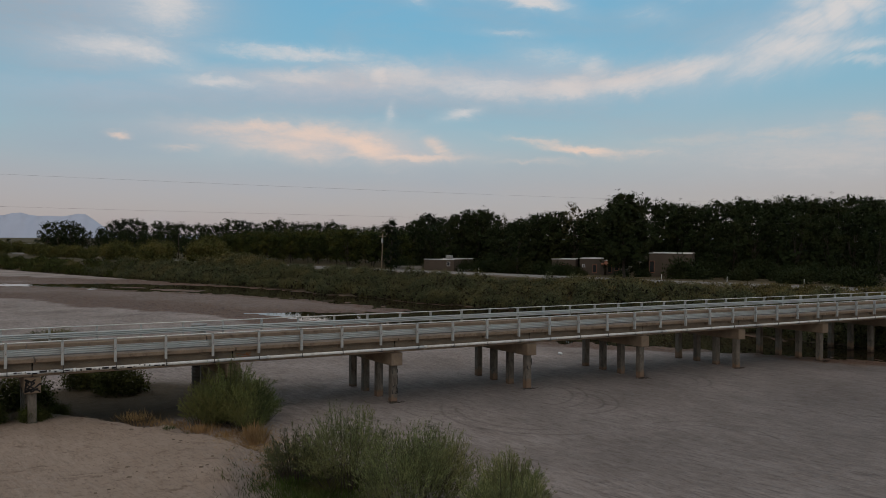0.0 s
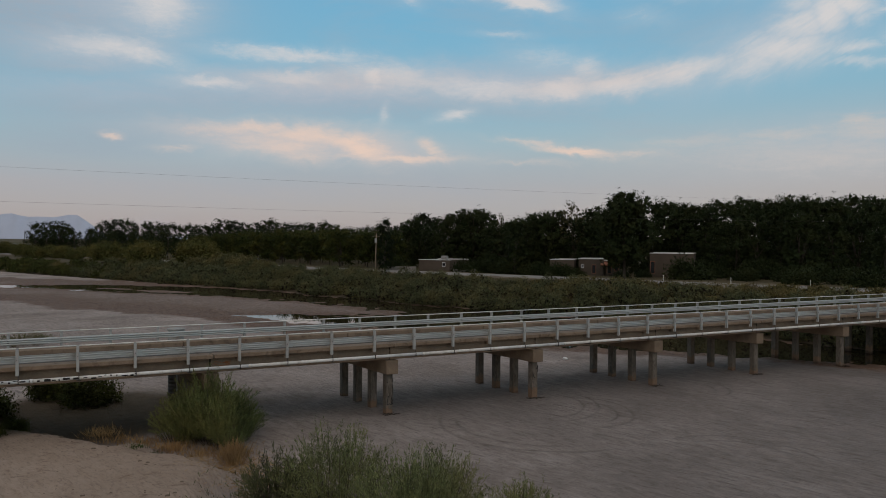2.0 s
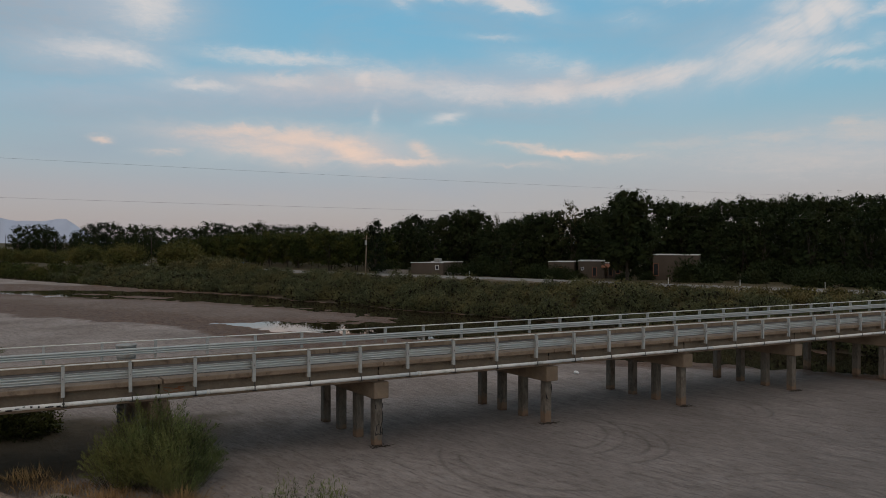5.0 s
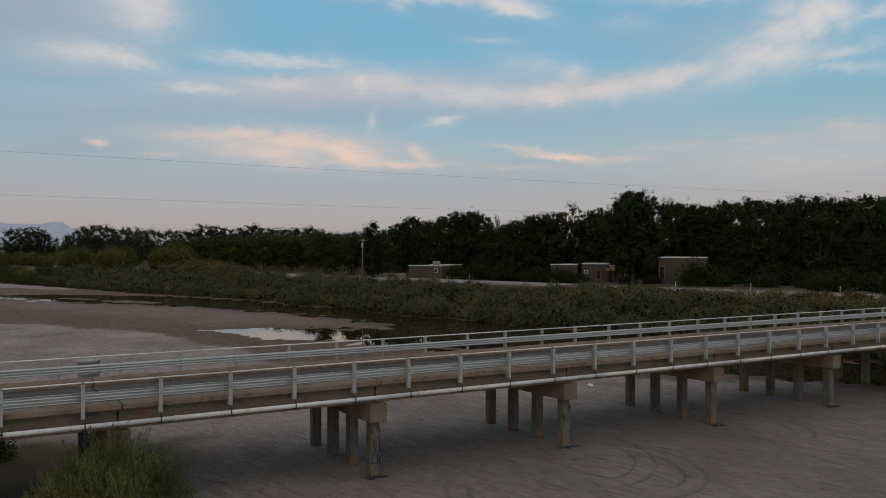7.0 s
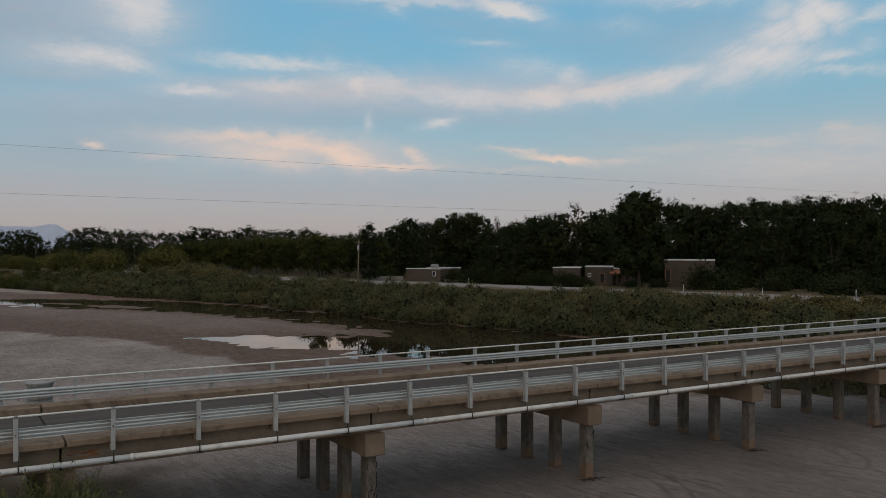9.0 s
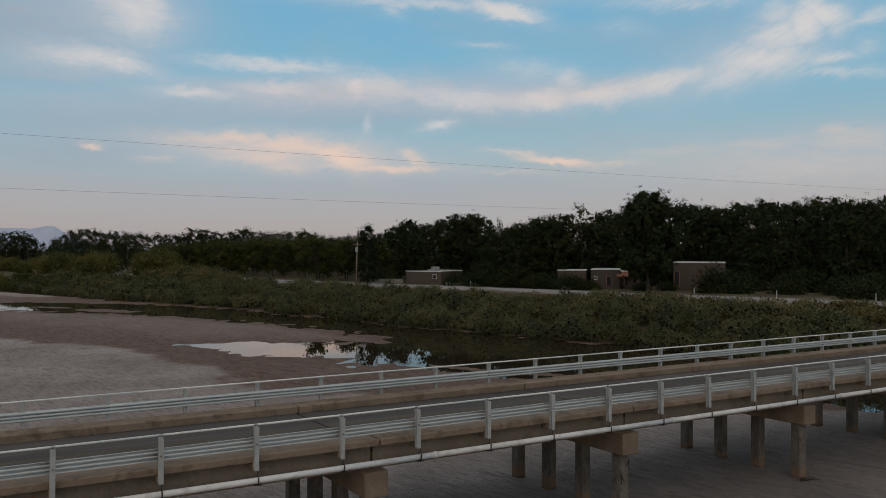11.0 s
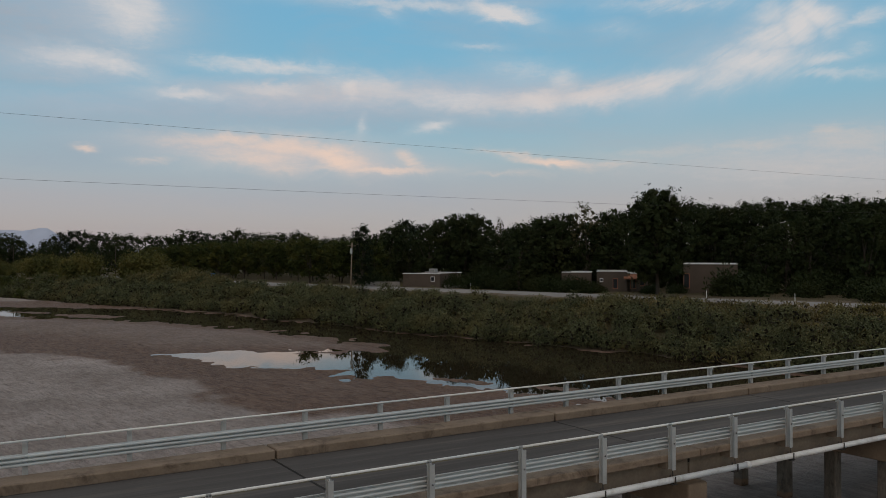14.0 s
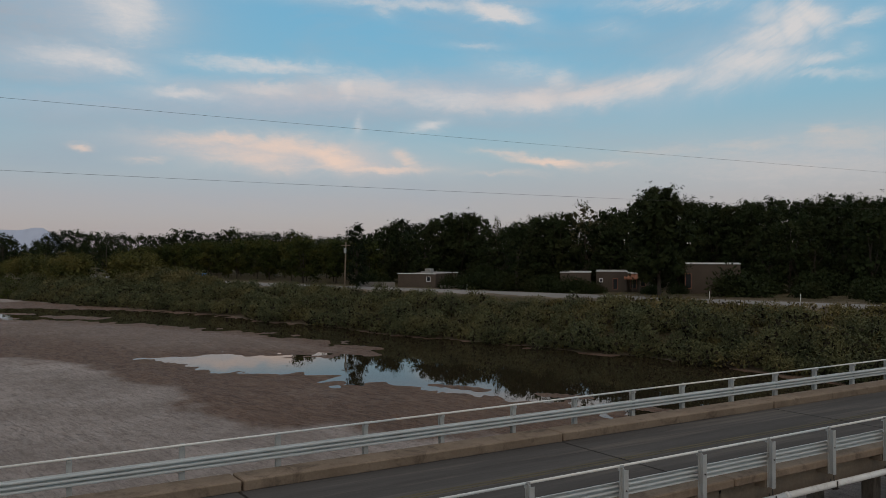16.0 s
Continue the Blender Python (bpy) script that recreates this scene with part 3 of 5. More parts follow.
    h = calc(t, "SUBTRACT", h, calc(t, "ADD", calc(t, "MULTIPLY", rut, 0.5), calc(t, "MULTIPLY", furrow, 0.4)))
    n = t.nodes.new("ShaderNodeBump")
    n.inputs["Strength"].default_value, n.inputs["Distance"].default_value = 0.9, 0.2
    t.links.new(h, n.inputs["Height"])
    t.links.new(n.outputs[0], b.inputs["Normal"])


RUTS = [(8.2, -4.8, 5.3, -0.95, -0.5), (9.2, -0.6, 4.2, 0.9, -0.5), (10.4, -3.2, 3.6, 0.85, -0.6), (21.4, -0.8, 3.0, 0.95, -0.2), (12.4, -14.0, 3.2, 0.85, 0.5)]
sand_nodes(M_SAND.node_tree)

gx, gy = axis_steps(-38, 58, 0.45, 110, 1.6, 4700), axis_steps(-48, 66, 0.45, 240, 1.3, 4700)
GX, GY = np.meshgrid(gx, gy, indexing="ij")
GZ, DW, DB, DM = heights(GX, GY)
nx, ny = GX.shape
idx = np.arange(nx * ny).reshape(nx, ny)
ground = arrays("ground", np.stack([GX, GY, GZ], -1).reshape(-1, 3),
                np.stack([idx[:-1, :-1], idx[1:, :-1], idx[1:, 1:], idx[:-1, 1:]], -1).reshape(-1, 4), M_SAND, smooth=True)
tagged(ground, "pale dry river sand with damp brown mud beside the water", "ground", kind="structure")


def paint(ob, name, values):
    a = ob.data.attributes.new(name, "FLOAT", "POINT")
    a.data.foreach_set("value", np.asarray(values, np.float32).ravel())


river = np.where(DB > 0, 0, 1)
wet_edge = 15 * step(8, 45, GY) + 5
MUD = [(-150, 175), (-60, 120), (-29, 94), (-21, 81), (-13, 69), (-9.8, 66), (-5.8, 61), (-3, 52.7), (-0.6, 47.8), (1.6, 42), (1.6, 33), (4, 26), (14, 20),
       (26, 15), (36, 5.5), (41, -3), (55, -20), (84, -60), (110, -60), (60, 30), (30, 110), (-100, 230)]
DMUD = outline_distance(GX, GY, MUD) + (lattice(GX, GY, 6, 20) - 0.5) * 5 + (lattice(GX, GY, 1.7, 21) - 0.5) * 2.6 + (lattice(GX, GY, 0.8, 26) - 0.5) * 1.0
WET = step(-0.5, 1.6, DMUD) * (1 - 0.4 * step(7, 18, DMUD) * step(-1.0, -5.0, DW)) * river
paint(ground, "wet", np.where(WET > 0.05, WET, 0))
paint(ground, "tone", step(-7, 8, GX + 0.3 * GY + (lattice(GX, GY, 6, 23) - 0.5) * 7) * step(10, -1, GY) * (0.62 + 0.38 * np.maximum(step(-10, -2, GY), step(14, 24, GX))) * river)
paint(ground, "mound", step(-0.5, 1.5, DM) * river)
# shade under the bridge's left end, painted on the ground as dark earth
bridge_shade = step(1.25, 0.75, np.hypot((GX + 14.5) / 10.5, (GY - 7.0) / 6.0) + (lattice(GX, GY, 1.6, 24) - 0.5) * 0.3)
paint(ground, "soil_and_shade", np.maximum(step(-0.9, 0.3, DB), bridge_shade))
paint(ground, "weeds", step(1, 4, DB) * 0.9 + step(2, 0, np.hypot((GX + 6.8) / 2.6, (GY + 12.5) / 2.6)) * 0.9)

wb = bmesh.new()
bmesh.ops.create_grid(wb, x_segments=1, y_segments=1, size=1.0)
for v in wb.verts:
    v.co = Vector((v.co.x * 105, 60 + v.co.y * 115, WATER_Z))
M_WATER = bpy.data.materials.new("still_brown_water")
M_WATER.use_nodes = True
wt = M_WATER.node_tree
wbsdf = wt.nodes["Principled BSDF"]
wbsdf.inputs["Base Color"].default_value = (0.022, 0.0165, 0.0095, 1)
wbsdf.inputs["Roughness"].default_value, wbsdf.inputs["IOR"].default_value = 0.02, 1.33
wpos = wt.nodes.new("ShaderNodeNewGeometry").outputs["Position"]
wn = wt.nodes.new("ShaderNodeBump")
wn.inputs["Strength"].default_value, wn.inputs["Distance"].default_value = 0.05, 0.02
wt.links.new(fuzz(wt, wpos, 1.2, 3), wn.inputs["Height"])
wt.links.new(wn.outputs[0], wbsdf.inputs["Normal"])
water = tagged(part("water", wb, M_WATER), "still shallow brown river water reflecting the sky", "water", kind="structure")

# ---- levee road ----
ROAD = [(-62, 345), (-31, 278), (-9, 226), (9, 182), (22, 152), (39, 113), (52, 91), (61.5, 72), (68, 57), (79, 36), (90, 15), (97, 3.35)]


def smooth_line(pts, n):
    p = np.array(pts, float)
    d = np.r_[0, np.cumsum(np.hypot(*np.diff(p, axis=0).T))]
    s = np.linspace(0, d[-1], n)
    q = np.stack([np.interp(s, d, p[:, 0]), np.interp(s, d, p[:, 1])], 1)
    for _ in range(12):
        q[1:-1] = (q[:-2] + 2 * q[1:-1] + q[2:]) / 4
    t = np.gradient(q, axis=0)
    t /= np.hypot(*t.T)[:, None]
    return q, np.stack([-t[:, 1], t[:, 0]], 1)


def ribbon(name, line, normal, offsets, zs, material):
    rows = [np.c_[line + normal * o, np.full(len(line), z)] for o, z in zip(offsets, zs)]
    n, k = len(line), len(rows)
    v = np.concatenate(rows)
    q = [(a * n + i, a * n + i + 1, (a + 1) * n + i + 1, (a + 1) * n + i) for a in range(k - 1) for i in range(n - 1)]
    return arrays(name, v, q, material)


road_line, road_normal = smooth_line(ROAD, 120)
road = ribbon("road", road_line, road_normal, (-3.3, -2.7, 2.7, 3.3), (2.6, 3.0, 3.0, 2.6), M_ROAD)
verge = np.full(GX.shape, 1e9)
for rx_, ry_ in road_line:
    verge = np.minimum(verge, np.hypot(GX - rx_, GY - ry_))
paint(ground, "verge", step(8.5, 5.0, verge + (lattice(GX, GY, 2.0, 27) - 0.5) * 3.5) * (DB > 0))
tagged(road, "pale grey levee road along the top of the bank", "road", kind="structure")

# ---- bridge ----
SKEW, FALL, SPAN, POST = 0.14, 0.009, 9.76, 2.44
JOINTS = [1.13 + SPAN * i for i in range(-3, 10)]


def lean(bm):
    for v in bm.verts:
        v.co = Vector((v.co.x - SKEW * v.co.y, v.co.y, v.co.z - FALL * v.co.y))
    return bm


bridge = thing("road_bridge", "long low concrete road bridge on square columns over a dry river bed", "bridge", kind="structure")
for i, (s0, s1) in enumerate(zip(JOINTS[:-1], JOINTS[1:])):
    s0, s1 = s0 + 0.03, s1 - 0.03
    deck = part("deck_slab", lean(box(bmesh.new(), s0, s1, 0.71, 6.37, 3.42, 3.585)), M_CONC, bridge)
    part("asphalt", lean(box(bmesh.new(), s0 + 0.01, s1 - 0.01, 0.78, 5.71, 3.585, 3.605)), M_ASPH, deck, "dark worn asphalt road surface")
    for y0 in (3.27, 3.43):
        part("lane_line", lean(box(bmesh.new(), s0 + 0.02, s1 - 0.02, y0 - 0.045, y0 + 0.045, 3.606, 3.609)), M_YELLOW, deck, "faded yellow centre line")
    for y0 in (0.30, 2.1, 4.0, 5.8):
        part("girder", lean(box(bmesh.new(), s0, s1, y0, y0 + 0.4, 2.93, 3.418 if y0 > 1 else 3.652, 0.02)), M_CONC, bridge)
    for y0, y1 in ((-0.03, 0.78), (5.71, 6.52)):
        part("curb", lean(box(bmesh.new(), s0 + 0.1, s1 + 0.1, y0, y1, 3.66 if y0 < 0 else 3.59, 3.86, 0.025)), M_CURB, bridge, "weathered tan concrete curb")
    part("curb_foot", lean(box(bmesh.new(), s0 + 0.1, s1 + 0.1, 0.705, 0.775, 3.586, 3.659)), M_CURB, bridge)
for s in JOINTS:
    part("joint_strip", lean(box(bmesh.new(), s - 0.03, s + 0.03, 0.3, 5.71, 3.44, 3.595)), M_JOINT, bridge, "black open expansion joint")
    pier = part("pier_cap", lean(box(bmesh.new(), s - 0.37, s + 0.37, 0.0, 6.5, 2.13, 2.915, 0.03)), M_CAP, bridge, "tan concrete pier cap beam")
    for y in (0.5, 2.33, 4.16, 6.0):
        part("column", lean(box(bmesh.new(), s - 0.2, s + 0.2, y - 0.2, y + 0.2, -0.9, 2.14, 0.025)), M_COL, pier, "square concrete column with muddy stains")
        part("bearing_pad", lean(box(bmesh.new(), s - 0.3, s + 0.3, y - 0.15, y + 0.15, 2.912, 2.935)), M_IRON, pier)
for k in range(-11, 36):
    part("bracket_block", lean(box(bmesh.new(), k * POST - 0.07, k * POST + 0.07, 0.0, 0.295, 3.46, 3.657, 0.01)), M_CONC, bridge)

# ends of the bridge: retaining blocks and approach road
for name, s0, s1 in (("abutment", JOINTS[0] - 1.2, JOINTS[0] - 0.03), ("abutment", JOINTS[-1] + 0.03, JOINTS[-1] + 1.2)):
    part(name, lean(box(bmesh.new(), s0, s1, -0.6, 7.3, -1.0, 3.6, 0.03)), M_CONC, bridge)
approach = part("approach_road", lean(box(bmesh.new(), JOINTS[0] - 80, JOINTS[0] - 1.21, 0.2, 6.5, 2.6, 3.6)), M_ASPH)
tagged(approach, "asphalt approach road leading onto the bridge", "road", kind="structure")
approach = part("approach_road", lean(box(bmesh.new(), JOINTS[-1] + 1.21, JOINTS[-1] + 60, 0.2, 6.5, 2.4, 3.6)), M_ASPH)
tagged(approach, "asphalt approach road leading onto the bridge", "road", kind="structure")


# guard rails
def post_mesh():
    bm = bmesh.new()
    box(bm, -0.062, 0.062, -0.19, -0.178, 3.48, 4.655)
    box(bm, -0.062, 0.062, -0.045, -0.033, 3.48, 4.69)
    web = [(-0.178, 3.48), (-0.045, 3.48), (-0.045, 4.69), (-0.178, 4.62)]
    vs = [[bm.verts.new((x, y, z)) for y, z in web] for x in (-0.005, 0.005)]
    bm.faces.new(vs[0])
    bm.faces.new(vs[1][::-1])
    for a in range(4):
        bm.faces.new([vs[0][a], vs[0][(a + 1) % 4], vs[1][(a + 1) % 4], vs[1][a]])
    # saddle that carries the top rail
    box(bm, -0.05, 0.05, -0.06, 0.03, 4.60, 4.655)
    box(bm, -0.05, 0.05, -0.045, -0.032, 4.60, 4.725)
    me = bpy.data.meshes.new("post")
    bmesh.ops.recalc_face_normals(bm, faces=bm.faces)
    bm.to_mesh(me)
    bm.free()
    me.materials.append(M_STEEL)
    return me


def bolt_mesh():
    bm = bmesh.new()
    for z in (4.20,):
        rod(bm, (0, -0.19, z), (0, -0.21, z), 0.02, n=6)
    me = bpy.data.meshes.new("bolt")
    bm.to_mesh(me)
    bm.free()
    me.materials.append(M_IRON)
    return me


def wave_beam(length):
    """Corrugated beam of W section, its face towards +y."""
    prof = [(0.0, -0.162)]
    for c in (-0.108, 0.0, 0.108):
        prof += [(0.0, c - 0.034), (0.082, c - 0.027), (0.09, c - 0.02), (0.09, c + 0.018), (0.082, c + 0.027), (0.0, c + 0.034)]
    prof.append((0.0, 0.162))
    outer = [(y, z) for y, z in prof]
    inner = [(y - 0.006, z) for y, z in prof]
    loop = outer + inner[::-1]
    n = len(loop)
    v = [(x, y, z) for x in (0, length) for y, z in loop]
    q = [(i, (i + 1) % n, n + (i + 1) % n, n + i) for i in range(n)]
    m = len(prof)
    for e in (0, n):
        q += [(e + i, e + i + 1, e + n - 2 - i, e + n - 1 - i) for i in range(m - 1)]
    return v, q


POST_ME, BOLT_ME = post_mesh(), bolt_mesh()
bv, bq = wave_beam(SPAN + 0.25)


def guard_rail(label, turn, y, fall):
    rail = thing("guard_rail", label, "guard rail", group="bridge guard rails")
    for k in range(-11, 36):
        p = new("post", POST_ME)
        p.parent = rail
        x = k * POST if not turn else k * POST - 0.905
        p.matrix_basis = pose(x, y, fall, rx=random.uniform(-0.4, 0.4), ry=random.uniform(-0.5, 0.5), rz=turn)
        b = new("bolt", BOLT_ME)
        b.parent = p
    for i in range(-3, 9):
        x0 = i * SPAN + 2.44 * 2
        bm = bmesh.new()
        rod(bm, (x0, y, 4.69 + fall), (x0 + SPAN - 0.012, y, 4.69 + fall), 0.029, n=10)
        part("top_rail", bm, M_RAIL, rail, smooth=True)
        sgn = -1 if turn else 1
        vv = [(x0 + a - 0.12, y + sgn * (b - 0.025 + 0.004 * (i % 2)), 4.2 + c + fall) for a, b, c in bv]
        arrays("wave_beam", vv, bq, M_RAIL, rail, "corrugated galvanised beam")
    return rail


guard_rail("galvanised steel guard rail with corrugated beam and top pipe", 0, 0.0, 0.0)
guard_rail("galvanised steel guard rail along the upstream curb of the bridge", 180, 6.46, -0.02)

# pipe slung under the outer edge
pipe = thing("utility_pipe", "pale grey steel pipe slung along the outside of the bridge", "pipe")
for i in range(-3, 9):
    x0 = i * SPAN + 3.0
    bm = bmesh.new()
    rod(bm, (x0, -0.12, 3.2), (x0 + SPAN - 0.01, -0.12, 3.2), 0.085, n=16)
    rod(bm, (x0 - 0.06, -0.12, 3.2), (x0 + 0.06, -0.12, 3.2), 0.1, n=16)
    part("pipe", bm, M_PIPE, pipe, smooth=True)
hb = bmesh.new()
rod(hb, (0, -0.12, 3.29), (0, -0.10, 3.62), 0.014, n=6)
box(hb, -0.02, 0.02, -0.225, -0.015, 3.1, 3.12)
box(hb, -0.02, 0.02, -0.225, -0.210, 3.1, 3.31)
box(hb, -0.02, 0.02, -0.03, -0.015, 3.1, 3.31)
box(hb, -0.1, 0.1, -0.20, 0.08, 3.075, 3.099)
hang = part("hanger", hb, M_IRON, pipe, "rusty pipe hanger")
hang.matrix_basis = pose(-11 * POST, 0, 0)
for k in range(-10, 36):
    h = new("hanger", hang.data)
    h.parent = pipe
    h.matrix_basis = pose(k * POST + 0.05, 0, 0)
    h["label"] = "rusty pipe hanger"


# sprayed marks: unreadable strokes
def scrawl(parent, origin, across, up, normal, width, height, count, seed, thick=0.035, paint_mat=None, label="black sprayed paint strokes"):
    r = random.Random(seed)
    o, a, u, n = (Vector(v) for v in (origin, across, up, normal))
    for _ in range(count):
        bm = bmesh.new()
        x, y = r.random() * width, r.random() * height
        pts = [(x, y)]
        for _ in range(r.randint(2, 4)):
            x = min(max(x + r.uniform(-0.6, 0.6) * width, 0), width)
            y = min(max(y + r.uniform(-0.4, 0.4) * height, 0), height)
            pts.append((x, y))
        for (x0, y0), (x1, y1) in zip(pts, pts[1:]):
            d = Vector((x1 - x0, y1 - y0))
            if d.length < 0.02:
                continue
            w = Vector((-d.y, d.x)).normalized() * thick / 2
            quad = [bm.verts.new(o + a * (px + sx * w.x) + u * (py + sx * w.y) + n * 0.004) for px, py, sx in ((x0, y0, -1), (x1, y1, -1), (x1, y1, 1), (x0, y0, 1))]
            bm.faces.new(quad)
        part("paint_mark", bm, paint_mat or M_BLACK, parent, label)


scrawl(bridge, (JOINTS[2] + 0.12, 0.297, 3.2), (1, 0, 0), (0, 0, 1), (0, -1, 0), 0.85, 0.26, 5, 11, 0.03, M_ORANGE, "faded orange sprayed strokes")
scrawl(bridge, (JOINTS[3] - 0.2, 0.297, 0.35), (1, 0, 0), (0, 0, 1), (0, -1, 0), 0.36, 1.5, 6, 1)
scrawl(bridge, (JOINTS[3] - 0.47, 2.165, 0.5), (1, 0, 0), (0, 0, 1), (0, -1, 0), 0.36, 1.1, 5, 2)
scrawl(bridge, (JOINTS[3] - 0.75, 4.02, 0.7), (1, 0, 0), (0, 0, 1), (0, -1, 0), 0.36, 0.9, 3, 3)
scrawl(bridge, (JOINTS[1] - 0.33, -0.004, 2.2), (1, 0, 0), (0, 0, 1), (0, -1, 0), 0.66, 0.65, 7, 41, 0.075)
scrawl(bridge, (JOINTS[4] - 0.2, 0.297, 0.9), (1, 0, 0), (0, 0, 1), (0, -1, 0), 0.36, 1.0, 3, 5)


def pipe_mark(x0, x1, a0, a1):
    bm = bmesh.new()
    r, n = 0.0885, 5
    grid = [[bm.verts.new((x, -0.12 + r * math.cos(radians(a0 + (a1 - a0) * j / n)), 3.2 + r * math.sin(radians(a0 + (a1 - a0) * j / n)))) for j in range(n + 1)] for x in (x0, x1)]
    for j in range(n):
        bm.faces.new([grid[0][j], grid[1][j], grid[1][j + 1], grid[0][j + 1]])
    part("paint_mark", bm, M_BLACK, pipe, "black sprayed paint strokes")


rp = random.Random(7)
xm = -19.2
while xm < -12.2:
    w = rp.uniform(0.04, 0.34)
    a = rp.uniform(120, 190)
    pipe_mark(xm, xm + w, a, a + rp.uniform(25, 80))
    xm += w + rp.uniform(0.02, 0.2)

# river gauge well
well = thing("gauge_well", "round corrugated steel gauge well with a shallow cone lid", "well")
rings = []
zz, rr = [], []
for i in range(131):
    z = -0.8 + i * (4.24 + 0.8) / 130
    zz.append(z)
    rr.append(0.455 + 0.014 * math.sin(i * 2 * math.pi / 6))
nseg = 28
wv = [(r * math.cos(2 * math.pi * j / nseg), r * math.sin(2 * math.pi * j / nseg), z) for z, r in zip(zz, rr) for j in range(nseg)]
wq = [(i * nseg + j, i * nseg + (j + 1) % nseg, (i + 1) * nseg + (j + 1) % nseg, (i + 1) * nseg + j) for i in range(130) for j in range(nseg)]
# the well is dark below deck level and pale above
cutoff = 98 * nseg
arrays("shell", wv, wq[cutoff:], M_CULV, well, "ribbed galvanised steel shell", smooth=True)
arrays("shaft", wv, wq[:cutoff], M_IRON, well, "dark lower shaft below the level of the deck", smooth=True)
bm = bmesh.new()
bmesh.ops.create_cone(bm, cap_ends=True, segments=28, radius1=0.52, radius2=0.05, depth=0.07, matrix=Matrix.Translation((0, 0, 4.305)))
rod(bm, (0, 0, 4.2), (0, 0, 4.27), 0.52, n=28)
part("lid", bm, M_CULV, well, "grey sheet-metal cone lid")
well.matrix_basis = pose(-9.47, 8.5, 0)

# overhead wires beside the bridge
for z0, label in ((13.75, "upper overhead power wire"), (11.75, "lower overhead power wire")):
    cu = bpy.data.curves.new("overhead_wire", "CURVE")
    cu.dimensions, cu.bevel_depth, cu.bevel_resolution = "3D", 0.004, 1
    sp = cu.splines.new("POLY")
    xs = np.linspace(-70, 110, 61)
    sp.points.add(len(xs) - 1)
    for p, x in zip(sp.points, xs):
        p.co = (x, 11.0, z0 + 0.00012 * (x - 20) ** 2 - 0.15, 1)
    cu.materials.append(M_IRON)
    tagged(new("overhead_wire", cu), "thin dark overhead power wire running beside the bridge", "wire", group="overhead wires")

# ---- plants ----
def leaf_arrays(rng, base, aim, length, width, face=None):
    """Pointed four-cornered leaves from base points along unit directions."""
    n = len(base)
    other = rng.normal(size=(n, 3)) if face is None else face + 0.45 * rng.normal(size=(n, 3))
    side = np.cross(aim, other)
    side /= np.linalg.norm(side, axis=1)[:, None] + 1e-9
    length, width = np.broadcast_to(length, n)[:, None], np.broadcast_to(width, n)[:, None]
    mid = base + aim * length * 0.45
    v = np.stack([base, mid + side * width / 2, base + aim * length, mid - side * width / 2], 1).reshape(-1, 3)
    return v, np.arange(4 * n).reshape(-1, 4)


def unit(v):
    return v / (np.linalg.norm(v, axis=1)[:, None] + 1e-9)


def crown_points(rng, lobes, n, shell=0.55):
    """Points in the outer part of a bunch of ellipsoid lobes, and the way out of each."""
    sizes = np.array([rx * ry + rx * rz for *_, rx, ry, rz in lobes])
    pick = rng.choice(len(lobes), n, p=sizes / sizes.sum())
    L = np.array(lobes)[pick]
    d = unit(rng.normal(size=(n, 3)))
    r = (shell + (1 - shell) * rng.random(n) ** 0.6) * (1 + 0.12 * rng.normal(size=n))
    return L[:, :3] + d * L[:, 3:] * r[:, None], d


def trunk_mesh(bm, height, r0, lobes, limbs, rng):
    prev, rad = Vector((0, 0, -0.3)), r0
    top = height * 0.62
    pts = [prev]
    for i in range(1, 5):
        p = Vector((rng.normal() * 0.12, rng.normal() * 0.12, top * i / 4))
        rod(bm, prev, p, rad, rad * 0.78, 7)
        prev, rad = p, rad * 0.78
        pts.append(p)
    for _ in range(limbs):
        l = lobes[rng.integers(len(lobes))]
        a = pts[rng.integers(1, 4)]
        e = Vector(l[:3])
        mid = a.lerp(e, 0.5) + Vector((0, 0, -0.06 * (e - a).length))
        rod(bm, a, mid, r0 * 0.38, r0 * 0.24, 6)
        rod(bm, mid, e, r0 * 0.24, r0 * 0.07, 5)


